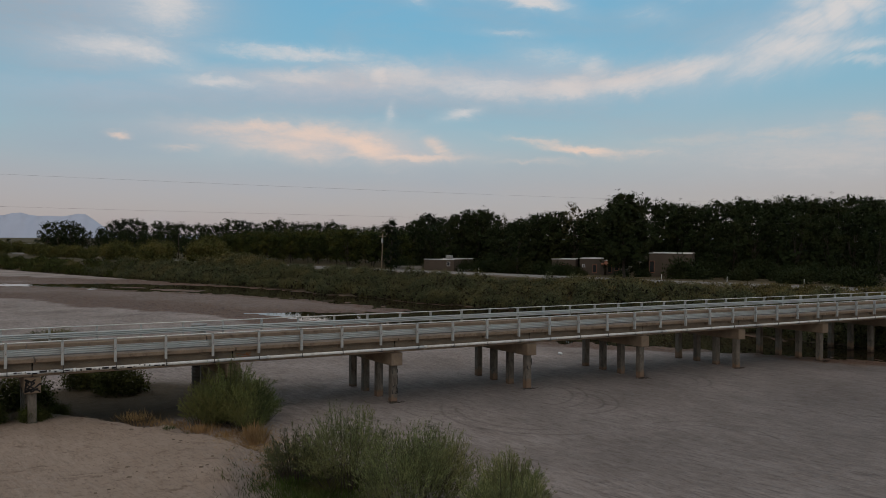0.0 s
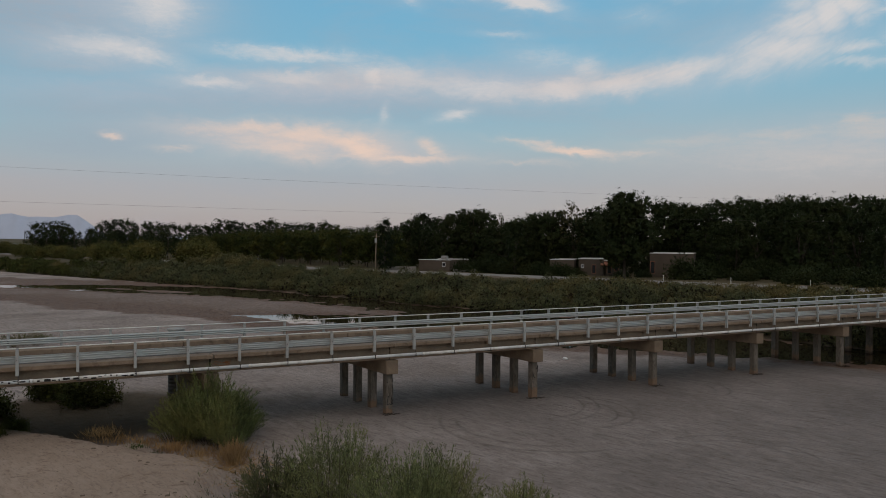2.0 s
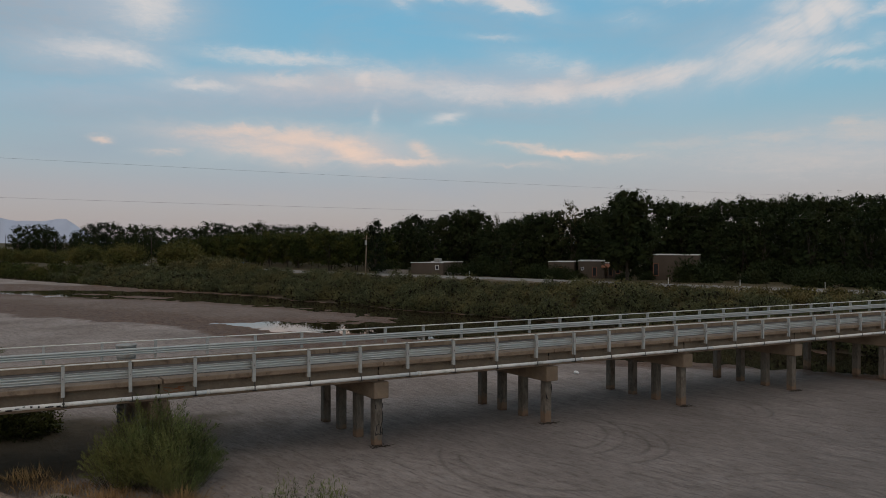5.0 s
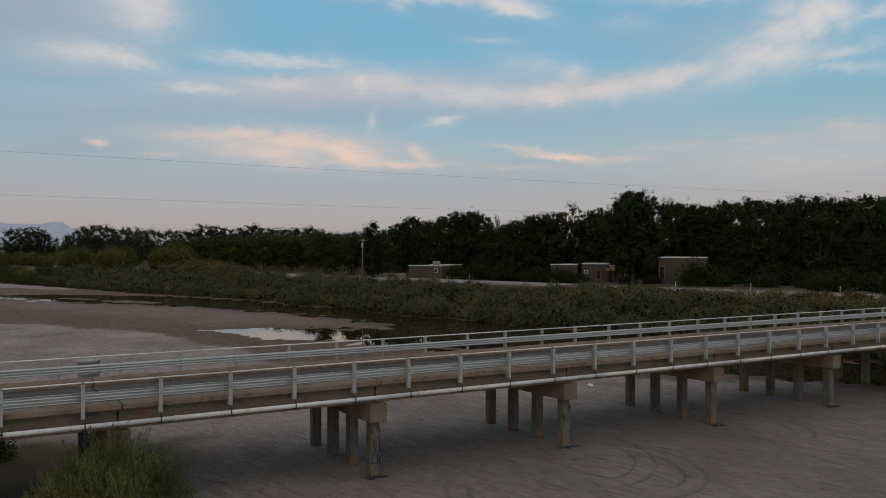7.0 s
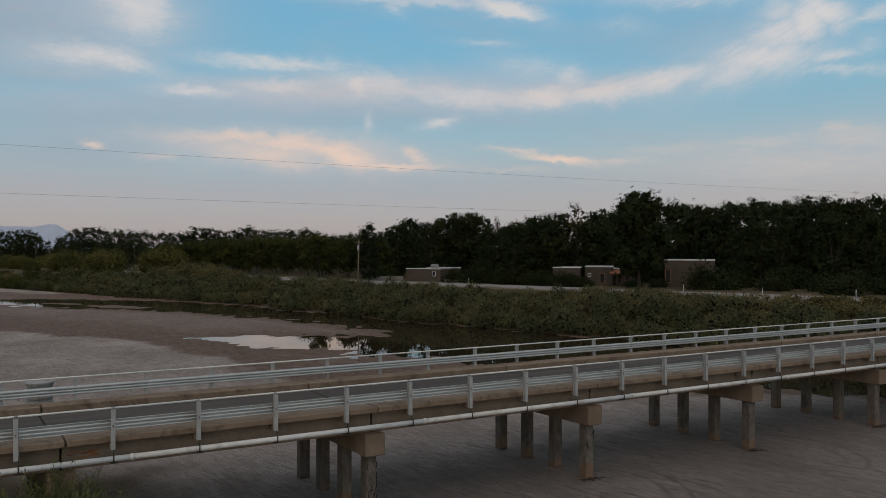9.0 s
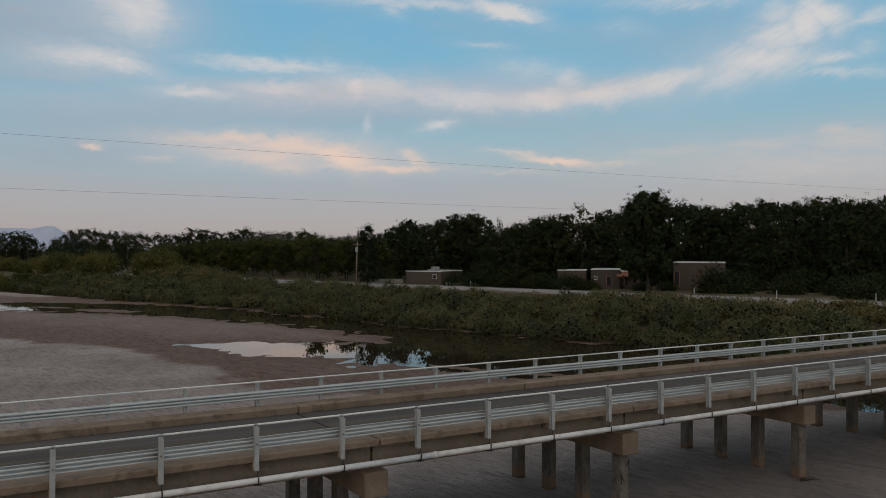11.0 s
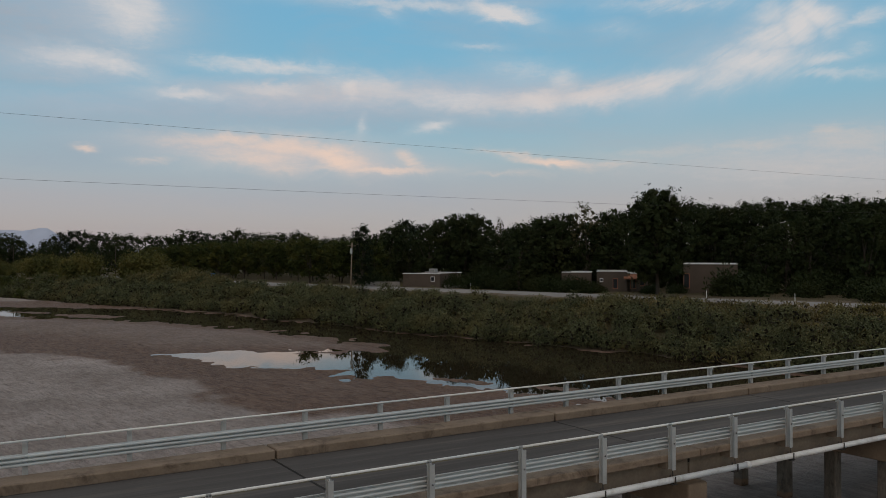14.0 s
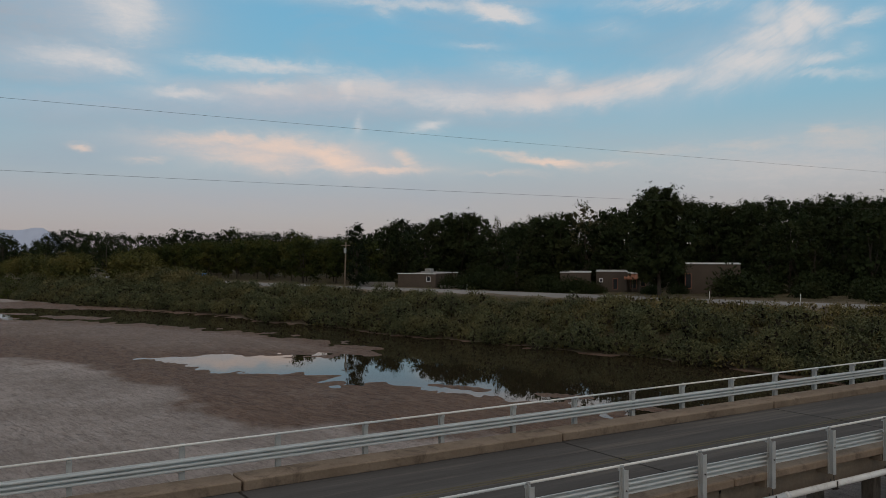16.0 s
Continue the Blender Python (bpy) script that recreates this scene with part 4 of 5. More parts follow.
def make_tree(name, label, seed, height, spread, leaves, material, low=0.22, lobes_n=22, size=0.5, shape="round"):
    rng = np.random.default_rng(seed)
    lobes = []
    for i in range(lobes_n):
        h = low + (1 - low) * (i + 0.5) / lobes_n
        if shape == "round":
            reach = spread * (0.35 + 0.65 * math.sin(math.pi * min(1, 0.18 + 0.78 * (h - low) / (1 - low))))
        elif shape == "column":
            reach = spread * (0.55 + 0.45 * math.sin(math.pi * (0.15 + 0.8 * h)))
        else:
            reach = spread * max(0.18, 1.05 - h)
        a = i * 2.4 + rng.random()
        d = reach * (0.35 + 0.5 * rng.random())
        s = spread * rng.uniform(0.24, 0.5)
        lobes.append((d * math.cos(a), d * math.sin(a), height * h - s * 0.35, s, s, s * rng.uniform(0.6, 0.95)))
    tree = tagged(new(name), label, "tree", kind="")
    bm = bmesh.new()
    trunk_mesh(bm, height, height * 0.021, lobes, 9, rng)
    part("trunk", bm, M_BARK, tree)
    # twigs: small tufts of leaves on the lobes, ragged against the sky
    per = 13
    tufts = leaves // per
    c, d = crown_points(rng, lobes, tufts, 0.62)
    p = np.repeat(c, per, 0) + rng.normal(size=(tufts * per, 3)) * size * np.array([0.85, 0.85, 0.6])
    d = np.repeat(d, per, 0)
    n = len(p)
    aim = rng.normal(size=d.shape)
    aim = unit(aim - 0.8 * d * (aim * d).sum(1)[:, None] + np.array([0, 0, -0.2]))
    v, q = leaf_arrays(rng, p, aim, size * rng.uniform(0.6, 1.4, n), size * 0.7 * rng.uniform(0.7, 1.3, n), d + np.array([0, 0, 0.25]))
    inner = leaves // 3 if leaves < 2500 else leaves // 6
    ip, idir = crown_points(rng, [(a * 0.85, b * 0.85, c_ - g * 0.15, e * 0.5, f * 0.5, g * 0.5) for a, b, c_, e, f, g in lobes], inner, 0.1)
    iv, iq = leaf_arrays(rng, ip, unit(rng.normal(size=ip.shape)), spread * 0.17, spread * 0.14, idir)
    v, q = np.concatenate([v, iv]), np.concatenate([q, iq + len(v)])
    arrays("crown", v, q, material, tree)
    tree["height"] = float(height)
    return tree


def ground_z(x, y):
    i, j = int(np.clip(np.searchsorted(gx, x) - 1, 0, len(gx) - 2)), int(np.clip(np.searchsorted(gy, y) - 1, 0, len(gy) - 2))
    f, g = (x - gx[i]) / (gx[i + 1] - gx[i]), (y - gy[j]) / (gy[j + 1] - gy[j])
    return float((GZ[i, j] * (1 - f) + GZ[i + 1, j] * f) * (1 - g) + (GZ[i, j + 1] * (1 - f) + GZ[i + 1, j + 1] * f) * g)


broad = [make_tree("broadleaf_tree", "tall dark green broadleaf tree with a full uneven crown", 11 + i, 14, 4.4 + 0.4 * i, 5400, L_TREE, 0.08, 34, 0.255) for i in range(3)]
giant = make_tree("broadleaf_tree", "tallest dark broadleaf tree with a towering crown beside the road", 17, 15.4, 5.6, 13000, L_TREE, 0.24, 46, 0.22)
orchard = [make_tree("orchard_tree", "rounded green orchard tree with a bare trunk and yellowing leaves", 31 + i, 9, 3.6, 2200, L_ORCH, 0.26, 24, 0.38) for i in range(2)]
pine = make_tree("evergreen_tree", "dark evergreen tree with a dense rounded head", 51, 11.3, 2.5, 7000, L_PINE, 0.12, 36, 0.17, "column")
far_pine = make_tree("evergreen_tree", "distant dark evergreen tree", 52, 16, 3.6, 2000, L_PINE, 0.1, 26, 0.6, "column")
far_broad = [make_tree("distant_tree", "distant dark green tree in a long row", 55 + i, 12, 4.2 - 0.5 * i, 1500, L_TREE, 0.02, 30, 0.46) for i in range(2)]
sparse = make_tree("sparse_tree", "thin-leaved tree with bare twigs showing against the sky", 61, 14, 3.2, 760, L_BARE, 0.5, 26, 0.3)

R = random.Random(5)
USED = set()


def stand(protos, x, y, top, wide=1.0):
    """One tree whose crown reaches the height top; the first of each kind is the built one itself."""
    proto = protos[R.randrange(len(protos))]
    z = ground_z(x, y)
    k = (top - z) / proto["height"]
    w = k * wide
    turn = R.uniform(0, 360)
    if proto.name in USED:
        return plant(proto, x, y, w, turn, z, k)
    USED.add(proto.name)
    proto.matrix_basis = pose(x, y, z - 0.05, rz=turn) @ Matrix.Diagonal((w, w, k, 1))
    return proto


def plant(proto, x, y, scale, turn, z=None, sz=None):
    m = pose(x, y, (ground_z(x, y) if z is None else z) - 0.05, rz=turn)
    t = copy_thing(proto, m)
    t.matrix_basis = m @ Matrix.Diagonal((scale, scale, sz or scale, 1))
    return t


def settle(proto, x, y, scale, turn, z=None):
    proto.matrix_basis = pose(x, y, (ground_z(x, y) if z is None else z) - 0.05, rz=turn) @ Matrix.Diagonal((scale, scale, scale, 1))


def row(protos, a, b, step_m, top, jitter=2.0, tall=0.12):
    """Trees from a to b whose tops reach about the height top."""
    a, b = np.array(a, float), np.array(b, float)
    n = max(2, int(np.hypot(*(b - a)) / step_m))
    for i in range(n):
        x, y = a + (b - a) * (i + 0.5) / n + np.array([R.uniform(-jitter, jitter), R.uniform(-jitter, jitter)])
        stand(protos, x, y, top * R.uniform(1 - tall, 1 + tall * 0.5))


# far trees up the valley: plan place and height of the top
for x, y, top in ((-40.6, 410, 17.9), (-35.2, 416.5, 19.1), (-29.3, 413.4, 19.3), (-25.6, 418, 17.8)):
    stand(far_broad, x, y, top, 1.1)
for x, y, top in ((-13.7, 429, 15.6), (-9.3, 416, 18), (-5.4, 415, 20), (-1.3, 434, 21.2), (2.6, 421, 21), (6.4, 420, 20.4), (10.5, 438, 19.2)):
    stand([far_pine, far_broad[1]], x, y, top, 1.0)
for x, y, top in ((9, 315.6, 17), (13.1, 325.7, 17.5), (16.2, 315.4, 17.2), (20.2, 319.7, 17.3), (22.7, 305.8, 15.4), (27.7, 318.9, 16.2), (32.1, 325, 16.4),
                  (34.9, 315, 16.7), (39.5, 320.6, 18), (43.1, 318.1, 19.3), (44.4, 300.7, 18), (51.4, 319.3, 18.5), (54.6, 314, 18.1), (57, 305.3, 18.1), (59.3, 297.1, 18.3)):
    stand([far_broad[0], far_broad[1], far_broad[0], far_pine], x, y, top + R.uniform(-1.0, 0.4), 1.1)
for x, y, top in ((60.2, 290.2, 18.4), (61.5, 278.6, 18), (66.7, 284.5, 17.6), (71.6, 287.9, 17.5), (74.2, 282.5, 17.7), (79.5, 287, 18.5), (79.1, 271.8, 17.9),
                  (86.1, 281.6, 17.3), (86.8, 270.9, 14.8), (94.9, 282.7, 15.3), (98.2, 279.9, 16.3), (94.5, 258, 15.6), (98.4, 257.7, 15.8)):
    stand(far_broad, x, y, top + R.uniform(-1.0, 0.4), 1.1)
row(far_broad, (-14, 250), (22, 235), 5.0, 12.2, 2.0, 0.1)
row(far_broad, (24, 232), (66, 190), 5.5, 12.6, 2.0, 0.1)
# orchard beyond the levee road
for k in range(3):
    row(orchard, (15 + 9 * k, 205 + 6 * k), (48 + 10 * k, 130 + 6 * k), 6.2, 11.4 + 0.5 * k, 1.0, 0.08)
for x, y, top in ((40.5, 131, 12.6), (46, 127, 11.6), (50, 119, 11.2)):
    stand(orchard, x, y, top)
# evergreen by the pole and the trees behind it
stand([pine], 42.5, 106.2, 14.1)
for x, y, top in ((50.2, 121.6, 12.7), (56.5, 132, 13.6), (54.9, 123.4, 14.2), (57.9, 125.4, 15.2), (60.1, 115, 15.1), (62.7, 116.2, 15.8), (64.3, 115.4, 16.4),
                  (67.4, 117.4, 17.2), (68, 114.5, 17.2), (71.1, 115.6, 17.2), (72.5, 113.9, 16.4)):
    stand(broad, x, y, top, 0.98)
for x, y, top in ((71.8, 153.8, 17.2), (74.4, 155.3, 17.7), (76.6, 152.9, 16.6)):
    stand([far_pine], x, y, top)
# trees behind and between the adobe houses
stand([sparse], 65.4, 96.5, 15.4, 0.5)
for x, y, top in ((63.4, 90.3, 13.8), (61.8, 85.2, 13.8), (67, 90.1, 14.6), (68.9, 91, 15.2), (69.9, 88.6, 15.6), (71.3, 87.4, 16.1), (73.6, 87.4, 16), (80, 84.6, 16.3), (83.5, 86.5, 17)):
    stand(broad, x, y, top, 1.0)
stand([sparse], 75.0, 84.2, 17.6)
for x, y, top in ((66.6, 93.2, 12.4), (76.4, 83.4, 14.2), (78.2, 81.6, 13.2), (64.4, 97.6, 13.2), (66.9, 95.6, 13.6)):
    stand(broad, x, y, top, 1.1)
stand([giant], 70.2, 62.3, 18.3)
for x, y, top in ((85.7, 84.5, 18.1), (89.6, 77.6, 18.9), (97.6, 80.6, 18.4), (99.7, 80.3, 18), (95.9, 75.2, 16.9), (100.4, 76.7, 17.4), (98.5, 72.9, 17.4), (97.4, 70.1, 17.3)):
    stand(broad, x, y, top, 0.98)
# second ranks that close the view between the trunks
row(far_broad, (60, 132), (82, 112), 5.0, 13.8, 1.5, 0.12)
row(far_broad, (72, 100), (92, 92), 4.5, 15.2, 1.5, 0.1)
row(far_broad, (92, 94), (116, 84), 6.0, 17.0, 1.5, 0.1)
row(far_broad, (-85, 400), (-40, 420), 5.0, 8.5, 2.0, 0.2)
row(far_broad, (-45, 436), (30, 440), 5.5, 14.5, 2.0, 0.1)
# tall trees down the road
for x, y, top in ((122.6, 88.3, 19.8), (128.5, 90, 20.8), (131.1, 88.7, 21.2), (124.6, 80.7, 20.4), (131.6, 82.7, 20.5), (127.4, 76.8, 20.1), (135.4, 79.4, 20.9),
                  (132.9, 74.8, 20.3), (139.8, 76.2, 20.8), (142.1, 74.7, 20.9), (138.4, 69.8, 20.4), (144.9, 70.3, 20.7), (139.2, 63.5, 20), (138.1, 59.6, 19.7)):
    stand(broad, x, y, top + R.uniform(-1.6, 0.3), 1.0)
for x, y, top in ((94.5, 70, 12.8), (93.6, 62.8, 13.7), (95.6, 60.8, 14.1), (99.7, 59.4, 15.3), (103.9, 57.6, 16.2), (101.3, 51.5, 15), (104.3, 47.2, 15.6), (113, 48.3, 16.1), (108, 40, 15), (114, 32, 15.5)):
    stand(broad, x, y, top + R.uniform(-0.8, 0.8), 0.95)


# bushes
def make_bush(name, label, seed, height, spread, leaves, material, size, lobes_n=14, upright=0.2, category="bush"):
    rng = np.random.default_rng(seed)
    lobes = []
    for i in range(lobes_n):
        a, d = i * 2.4, spread * math.sqrt((i + 0.3) / lobes_n) * 0.72
        s = spread * rng.uniform(0.3, 0.42)
        z = height * (1 - 0.55 * (d / spread) ** 2) * rng.uniform(0.72, 1.0) - s * 0.8
        for zz in (z, z * 0.45):
            lobes.append((d * math.cos(a), d * math.sin(a), zz, s, s, s * 0.95))
    bush = tagged(new(name), label, category)
    bm = bmesh.new()
    for i in range(12):
        l = lobes[rng.integers(len(lobes))]
        rod(bm, (l[0] * 0.15, l[1] * 0.15, -0.2), l[:3], 0.05 * height / 3, 0.01, 5)
    part("stem", bm, M_BARK, bush)
    p, d = crown_points(rng, lobes, leaves, 0.45)
    keep = p[:, 2] > 0.02
    p, d = p[keep], d[keep]
    aim = unit(d * 0.5 + rng.normal(size=d.shape) * 0.6 + np.array([0, 0, upright]))
    v, q = leaf_arrays(rng, p, aim, size * rng.uniform(0.6, 1.5, len(p)), size * 0.45 * rng.uniform(0.7, 1.3, len(p)), d + np.array([0, 0, 0.3]))
    ip, idir = crown_points(rng, [(a, b, max(c, 0.3 * g), e * 0.6, f * 0.6, g * 0.5) for a, b, c, e, f, g in lobes], leaves // 6, 0.1)
    ip = ip[ip[:, 2] > 0.1]
    iv, iq = leaf_arrays(rng, ip, unit(rng.normal(size=ip.shape)), spread * 0.13, spread * 0.1)
    v, q = np.concatenate([v, iv]), np.concatenate([q, iq + len(v)])
    arrays("foliage", v, q, material, bush)
    return bush


olive = make_bush("round_bush", "large rounded olive-green bush on the far river bank", 71, 6.6, 5.2, 8500, L_OLIVE, 0.36, 24)
settle(olive, -1.6, 163.5, 1.12, 0)
for x, y, s in ((11.6, 164, 1.3), (-10.1, 201, 1.1), (-6, 216, 0.8), (-22, 232, 0.8), (-18.2, 216, 0.55), (20, 158, 0.6), (-52, 300, 1.1), (-38, 290, 0.9), (-30, 236, 0.7), (-34, 256, 0.9), (-26, 248, 0.8), (-16, 240, 0.75), (-46, 318, 1.0)):
    plant(olive, x, y, s, x * 37, sz=s * 0.95)
tawny = make_bush("tawny_bush", "low tawny olive bush beside the water", 72, 3.6, 4.2, 5000, L_TAWNY, 0.38, 18)
settle(tawny, 14.2, 135, 1.15, 0)
for x, y, s in ((18, 127, 1.0), (9, 141, 0.8), (19.5, 119, 0.8), (-22, 186, 0.7), (-46, 245, 0.9)):
    plant(tawny, x, y, s, x * 53)
hedge = make_bush("dark_bush", "dense dark green garden bush beside the house", 73, 3.4, 3.6, 2400, L_TREE, 0.42, 14)
settle(hedge, 81.6, 58.6, 1.35, 0)
for x, y, s in ((78.2, 66.5, 0.5), (87, 40, 0.9), (92, 33, 1.0), (96, 27, 1.0), (90, 62, 1.1), (96, 56, 1.2), (103, 50, 1.3), (66.5, 77.5, 0.85), (68.2, 75.4, 0.7), (64.5, 82, 0.95), (62, 87, 1.05), (57.5, 98, 0.9),
                (88, 52, 0.8), (92, 46, 0.9), (61, 92, 1.1), (94, 38, 0.9), (100, 24, 1.0), (98, 46, 1.1), (106, 30, 1.2), (50, 116, 0.9), (69.6, 74.5, 0.45), (75.6, 69.4, 0.5), (59, 94.5, 0.95)):
    plant(hedge, x, y, s, x * 31)

# willow thicket and reeds on the far bank: too many stems to count
bank_line, bank_normal = smooth_line(BANK[1:18], 337)


def bank_growth(name, label, seed, count, j0, j1, deep, tall, wide, leaf, puffs, per, material, upright=0.35):
    """Domed clumps made of leafy puffs; taller low on the bank than near the road."""
    rng = np.random.default_rng(seed)
    vs, qs, total = [], [], 0
    tv, tq, twigs = [], [], 0
    for i in range(count):
        j = int(j0 + (j1 - j0) * (i + rng.random()) / count)
        up = deep * rng.random() ** 0.85
        x, y = bank_line[j] - bank_normal[j] * up + rng.normal(size=2) * 0.3
        if np.hypot(*(road_line - (x, y)).T).min() < 4.6:
            continue
        z = ground_z(x, y)
        h = rng.uniform(*tall) * (1.0 if up < 0.55 * deep else 0.66)
        if -2.5 < y < 9.5:
            h = min(h, 2.5 - z)
            if h < 0.5:
                continue
        sp = rng.uniform(*wide)
        a = np.arange(puffs) * 2.4 + rng.random() * 6
        k = (np.arange(puffs) + 0.4) / puffs
        r = sp * 0.5 * np.sqrt(k)
        ps = sp * rng.uniform(0.15, 0.25, puffs)
        top = h * np.sqrt(np.maximum(1 - 0.72 * k, 0.05)) * rng.uniform(0.72, 1.05, puffs)
        lobes = [(r[m] * math.cos(a[m]), r[m] * math.sin(a[m]), max(top[m] - ps[m], ps[m] * 0.5), ps[m], ps[m], ps[m] * 1.15) for m in range(puffs)]
        lobes += [(l[0] * 1.05, l[1] * 1.05, l[2] * 0.5, l[3], l[4], l[5]) for l in lobes[puffs // 3:]]
        p, d = crown_points(rng, lobes, per * puffs, 0.6)
        keep = p[:, 2] > 0
        p, d = p[keep], d[keep]
        n = len(p)
        aim = rng.normal(size=d.shape)
        aim = unit(aim - 0.75 * d * (aim * d).sum(1)[:, None] + d * 0.25 + np.array([0, 0, upright]))
        v, q = leaf_arrays(rng, p + (x, y, z), aim, leaf * rng.uniform(0.7, 1.5, n), leaf * 0.42 * rng.uniform(0.7, 1.3, n), d + np.array([0, 0, 0.2]))
        vs.append(v)
        qs.append(q + total)
        total += len(v)
        # dark filler inside the puffs, added to block light and blacken the gaps
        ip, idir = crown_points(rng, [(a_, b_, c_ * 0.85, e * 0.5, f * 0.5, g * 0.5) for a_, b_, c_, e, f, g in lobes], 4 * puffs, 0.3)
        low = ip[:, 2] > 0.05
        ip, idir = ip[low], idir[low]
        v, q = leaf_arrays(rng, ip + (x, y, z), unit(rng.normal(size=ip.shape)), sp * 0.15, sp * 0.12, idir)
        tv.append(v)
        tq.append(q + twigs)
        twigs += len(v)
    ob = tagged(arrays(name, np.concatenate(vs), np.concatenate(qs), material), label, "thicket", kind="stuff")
    arrays("twigs", np.concatenate(tv), np.concatenate(tq), L_GAP_SHADE, ob, "dark filler twigs added to darken the gaps between the leaves")
    return ob


bank_growth("willow_thicket", "dense grey-green willow thicket along the far bank", 81, 230, 2, 112, 10.5, (1.7, 3.6), (1.9, 3.6), 0.23, 14, 64, L_WILL)
bank_growth("willow_thicket", "low grey-green willow fringe hanging over the water", 86, 90, 2, 112, 2.4, (1.4, 2.6), (1.7, 2.8), 0.23, 11, 60, L_WILL)
bank_growth("willow_thicket", "grey-green willow thicket farther up the bank", 82, 170, 107, 200, 11, (1.8, 3.5), (2.0, 3.6), 0.32, 12, 46, L_WILL)
bank_growth("willow_thicket", "low grey-green willow fringe at the upstream water's edge", 87, 90, 100, 195, 4.0, (1.4, 2.4), (2.0, 3.2), 0.32, 10, 42, L_WILL)
bank_growth("reed_bed", "band of green and tawny reeds at the water's edge upstream", 83, 240, 187, 335, 9, (1.5, 2.9), (1.8, 3.0), 0.5, 8, 22, L_REED, 1.2)
bank_growth("dry_brush", "low dry yellow-green brush between thicket and road", 84, 300, 2, 187, 15, (0.4, 0.9), (1.0, 1.8), 0.24, 7, 18, L_STRAW, 0.9)
bank_growth("dry_brush", "yellow-green brush on the flat ground beside the road", 88, 330, 2, 66, 34, (0.5, 1.1), (1.6, 3.0), 0.3, 7, 24, L_STRAW, 0.7)


# feathery shrubs in the foreground: fine upright sprays
def make_shrub(name, label, seed, height, spread, sprays, per, material, parent_material=None, size=0.16, lean_out=0.5):
    rng = np.random.default_rng(seed)
    shrub = tagged(new(name), label, "shrub")
    a = rng.random(sprays) * 2 * math.pi
    r = spread * np.sqrt(rng.random(sprays))
    root = np.stack([r * np.cos(a) * 0.55, r * np.sin(a) * 0.55, np.zeros(sprays)], 1)
    tip_h = height * (1 - 0.5 * (r / spread) ** 2) * rng.uniform(0.55, 1.05, sprays)
    tip = np.stack([r * np.cos(a) * (1 + lean_out * 0.3), r * np.sin(a) * (1 + lean_out * 0.3), tip_h], 1) + rng.normal(size=(sprays, 3)) * 0.12
    t = 0.25 + 0.75 * rng.random((sprays, per)) ** 0.7
    bend = np.array([0, 0, 0.12]) * height
    p = root[:, None] * (1 - t[..., None]) + tip[:, None] * t[..., None] + bend * (t * (1 - t))[..., None] * 2
    p = (p + rng.normal(size=p.shape) * 0.06 * (1.2 - t)[..., None]).reshape(-1, 3)
    axis = np.repeat(unit(tip - root), per, 0)
    aim = unit(axis * 0.9 + rng.normal(size=p.shape) * 0.55 + np.array([0, 0, 0.3]))
    n = len(p)
    v, q = leaf_arrays(rng, p, aim, size * rng.uniform(0.6, 1.5, n), size * 0.16 * rng.uniform(0.7, 1.4, n))
    arrays("foliage", v, q, material, shrub)
    bm = bmesh.new()
    for i in range(0, sprays, max(1, sprays // 60)):
        rod(bm, root[i] - (0, 0, 0.1), tip[i], 0.014, 0.003, 4)
    part("stem", bm, M_BARK, shrub)
    return shrub


SHRUB = "feathery green salt cedar shrub on the sand"
s1 = make_shrub("feathery_shrub", SHRUB, 91, 3.3, 2.0, 460, 40, L_TAM, size=0.125)
settle(s1, -6.3, -13.0, 1.0, 0, 0.0)
s2 = make_shrub("feathery_shrub", SHRUB, 92, 3.4, 1.9, 460, 40, L_TAM, size=0.125)
settle(s2, -5.2, -17.2, 1.0, 0, 0.0)
s3 = make_shrub("feathery_shrub", SHRUB, 93, 2.9, 1.6, 400, 40, L_TAM, size=0.125)
settle(s3, -3.4, -20.6, 1.0, 0, 0.0)
s4 = make_shrub("feathery_shrub", "tall feathery green shrub growing against the bridge", 94, 3.0, 1.25, 280, 32, L_CEDAR, size=0.15, lean_out=1.6)
settle(s4, -9.1, -0.4, 1.05, 0)
plant(s4, -8.6, -1.7, 0.85, 130)
plant(s4, -8.5, -0.6, 0.9, 250)
plant(s4, -8.3, -3.0, 0.62, 310)
plant(s4, -9.9, -1.2, 0.5, 40)
plant(s4, -8.9, -0.6, 1.2, 75)
plant(s4, -10.3, -0.5, 0.8, 15)
plant(s4, -7.5, -0.9, 0.75, 205)
plant(s4, -8.0, -1.9, 0.9, 160)
s5 = make_shrub("grey_shrub", "thin grey-green shrub with seed heads", 95, 2.1, 1.2, 160, 26, L_WILL)
settle(s5, -8.0, -11.4, 1.0, 0, 0.0)
plant(s2, -3.6, -15.6, 0.85, 80, 0.0)
plant(s3, -1.9, -18.6, 0.8, 190, 0.0)
dk = make_bush("dark_bush", "dark shaded bush under the bridge", 96, 2.4, 1.9, 4600, L_REED, 0.15, 14)
settle(dk, -14.2, 10.0, 1.0, 0)
plant(dk, -19.5, 8.5, 1.0, 50)
plant(dk, -18.4, 0.9, 0.45, 20)
plant(dk, -20.4, 1.6, 0.5, 120)
plant(dk, -17.6, 3.6, 0.5, 200)
plant(dk, -16.2, 12.5, 0.9, 150)
plant(dk, -22.5, 9.5, 1.1, 90)
nb = make_shrub("grey_shrub", "low grey-green weeds beyond the bridge", 97, 1.3, 2.2, 200, 26, L_WILL)
settle(nb, -19.5, 38, 1.0, 0)


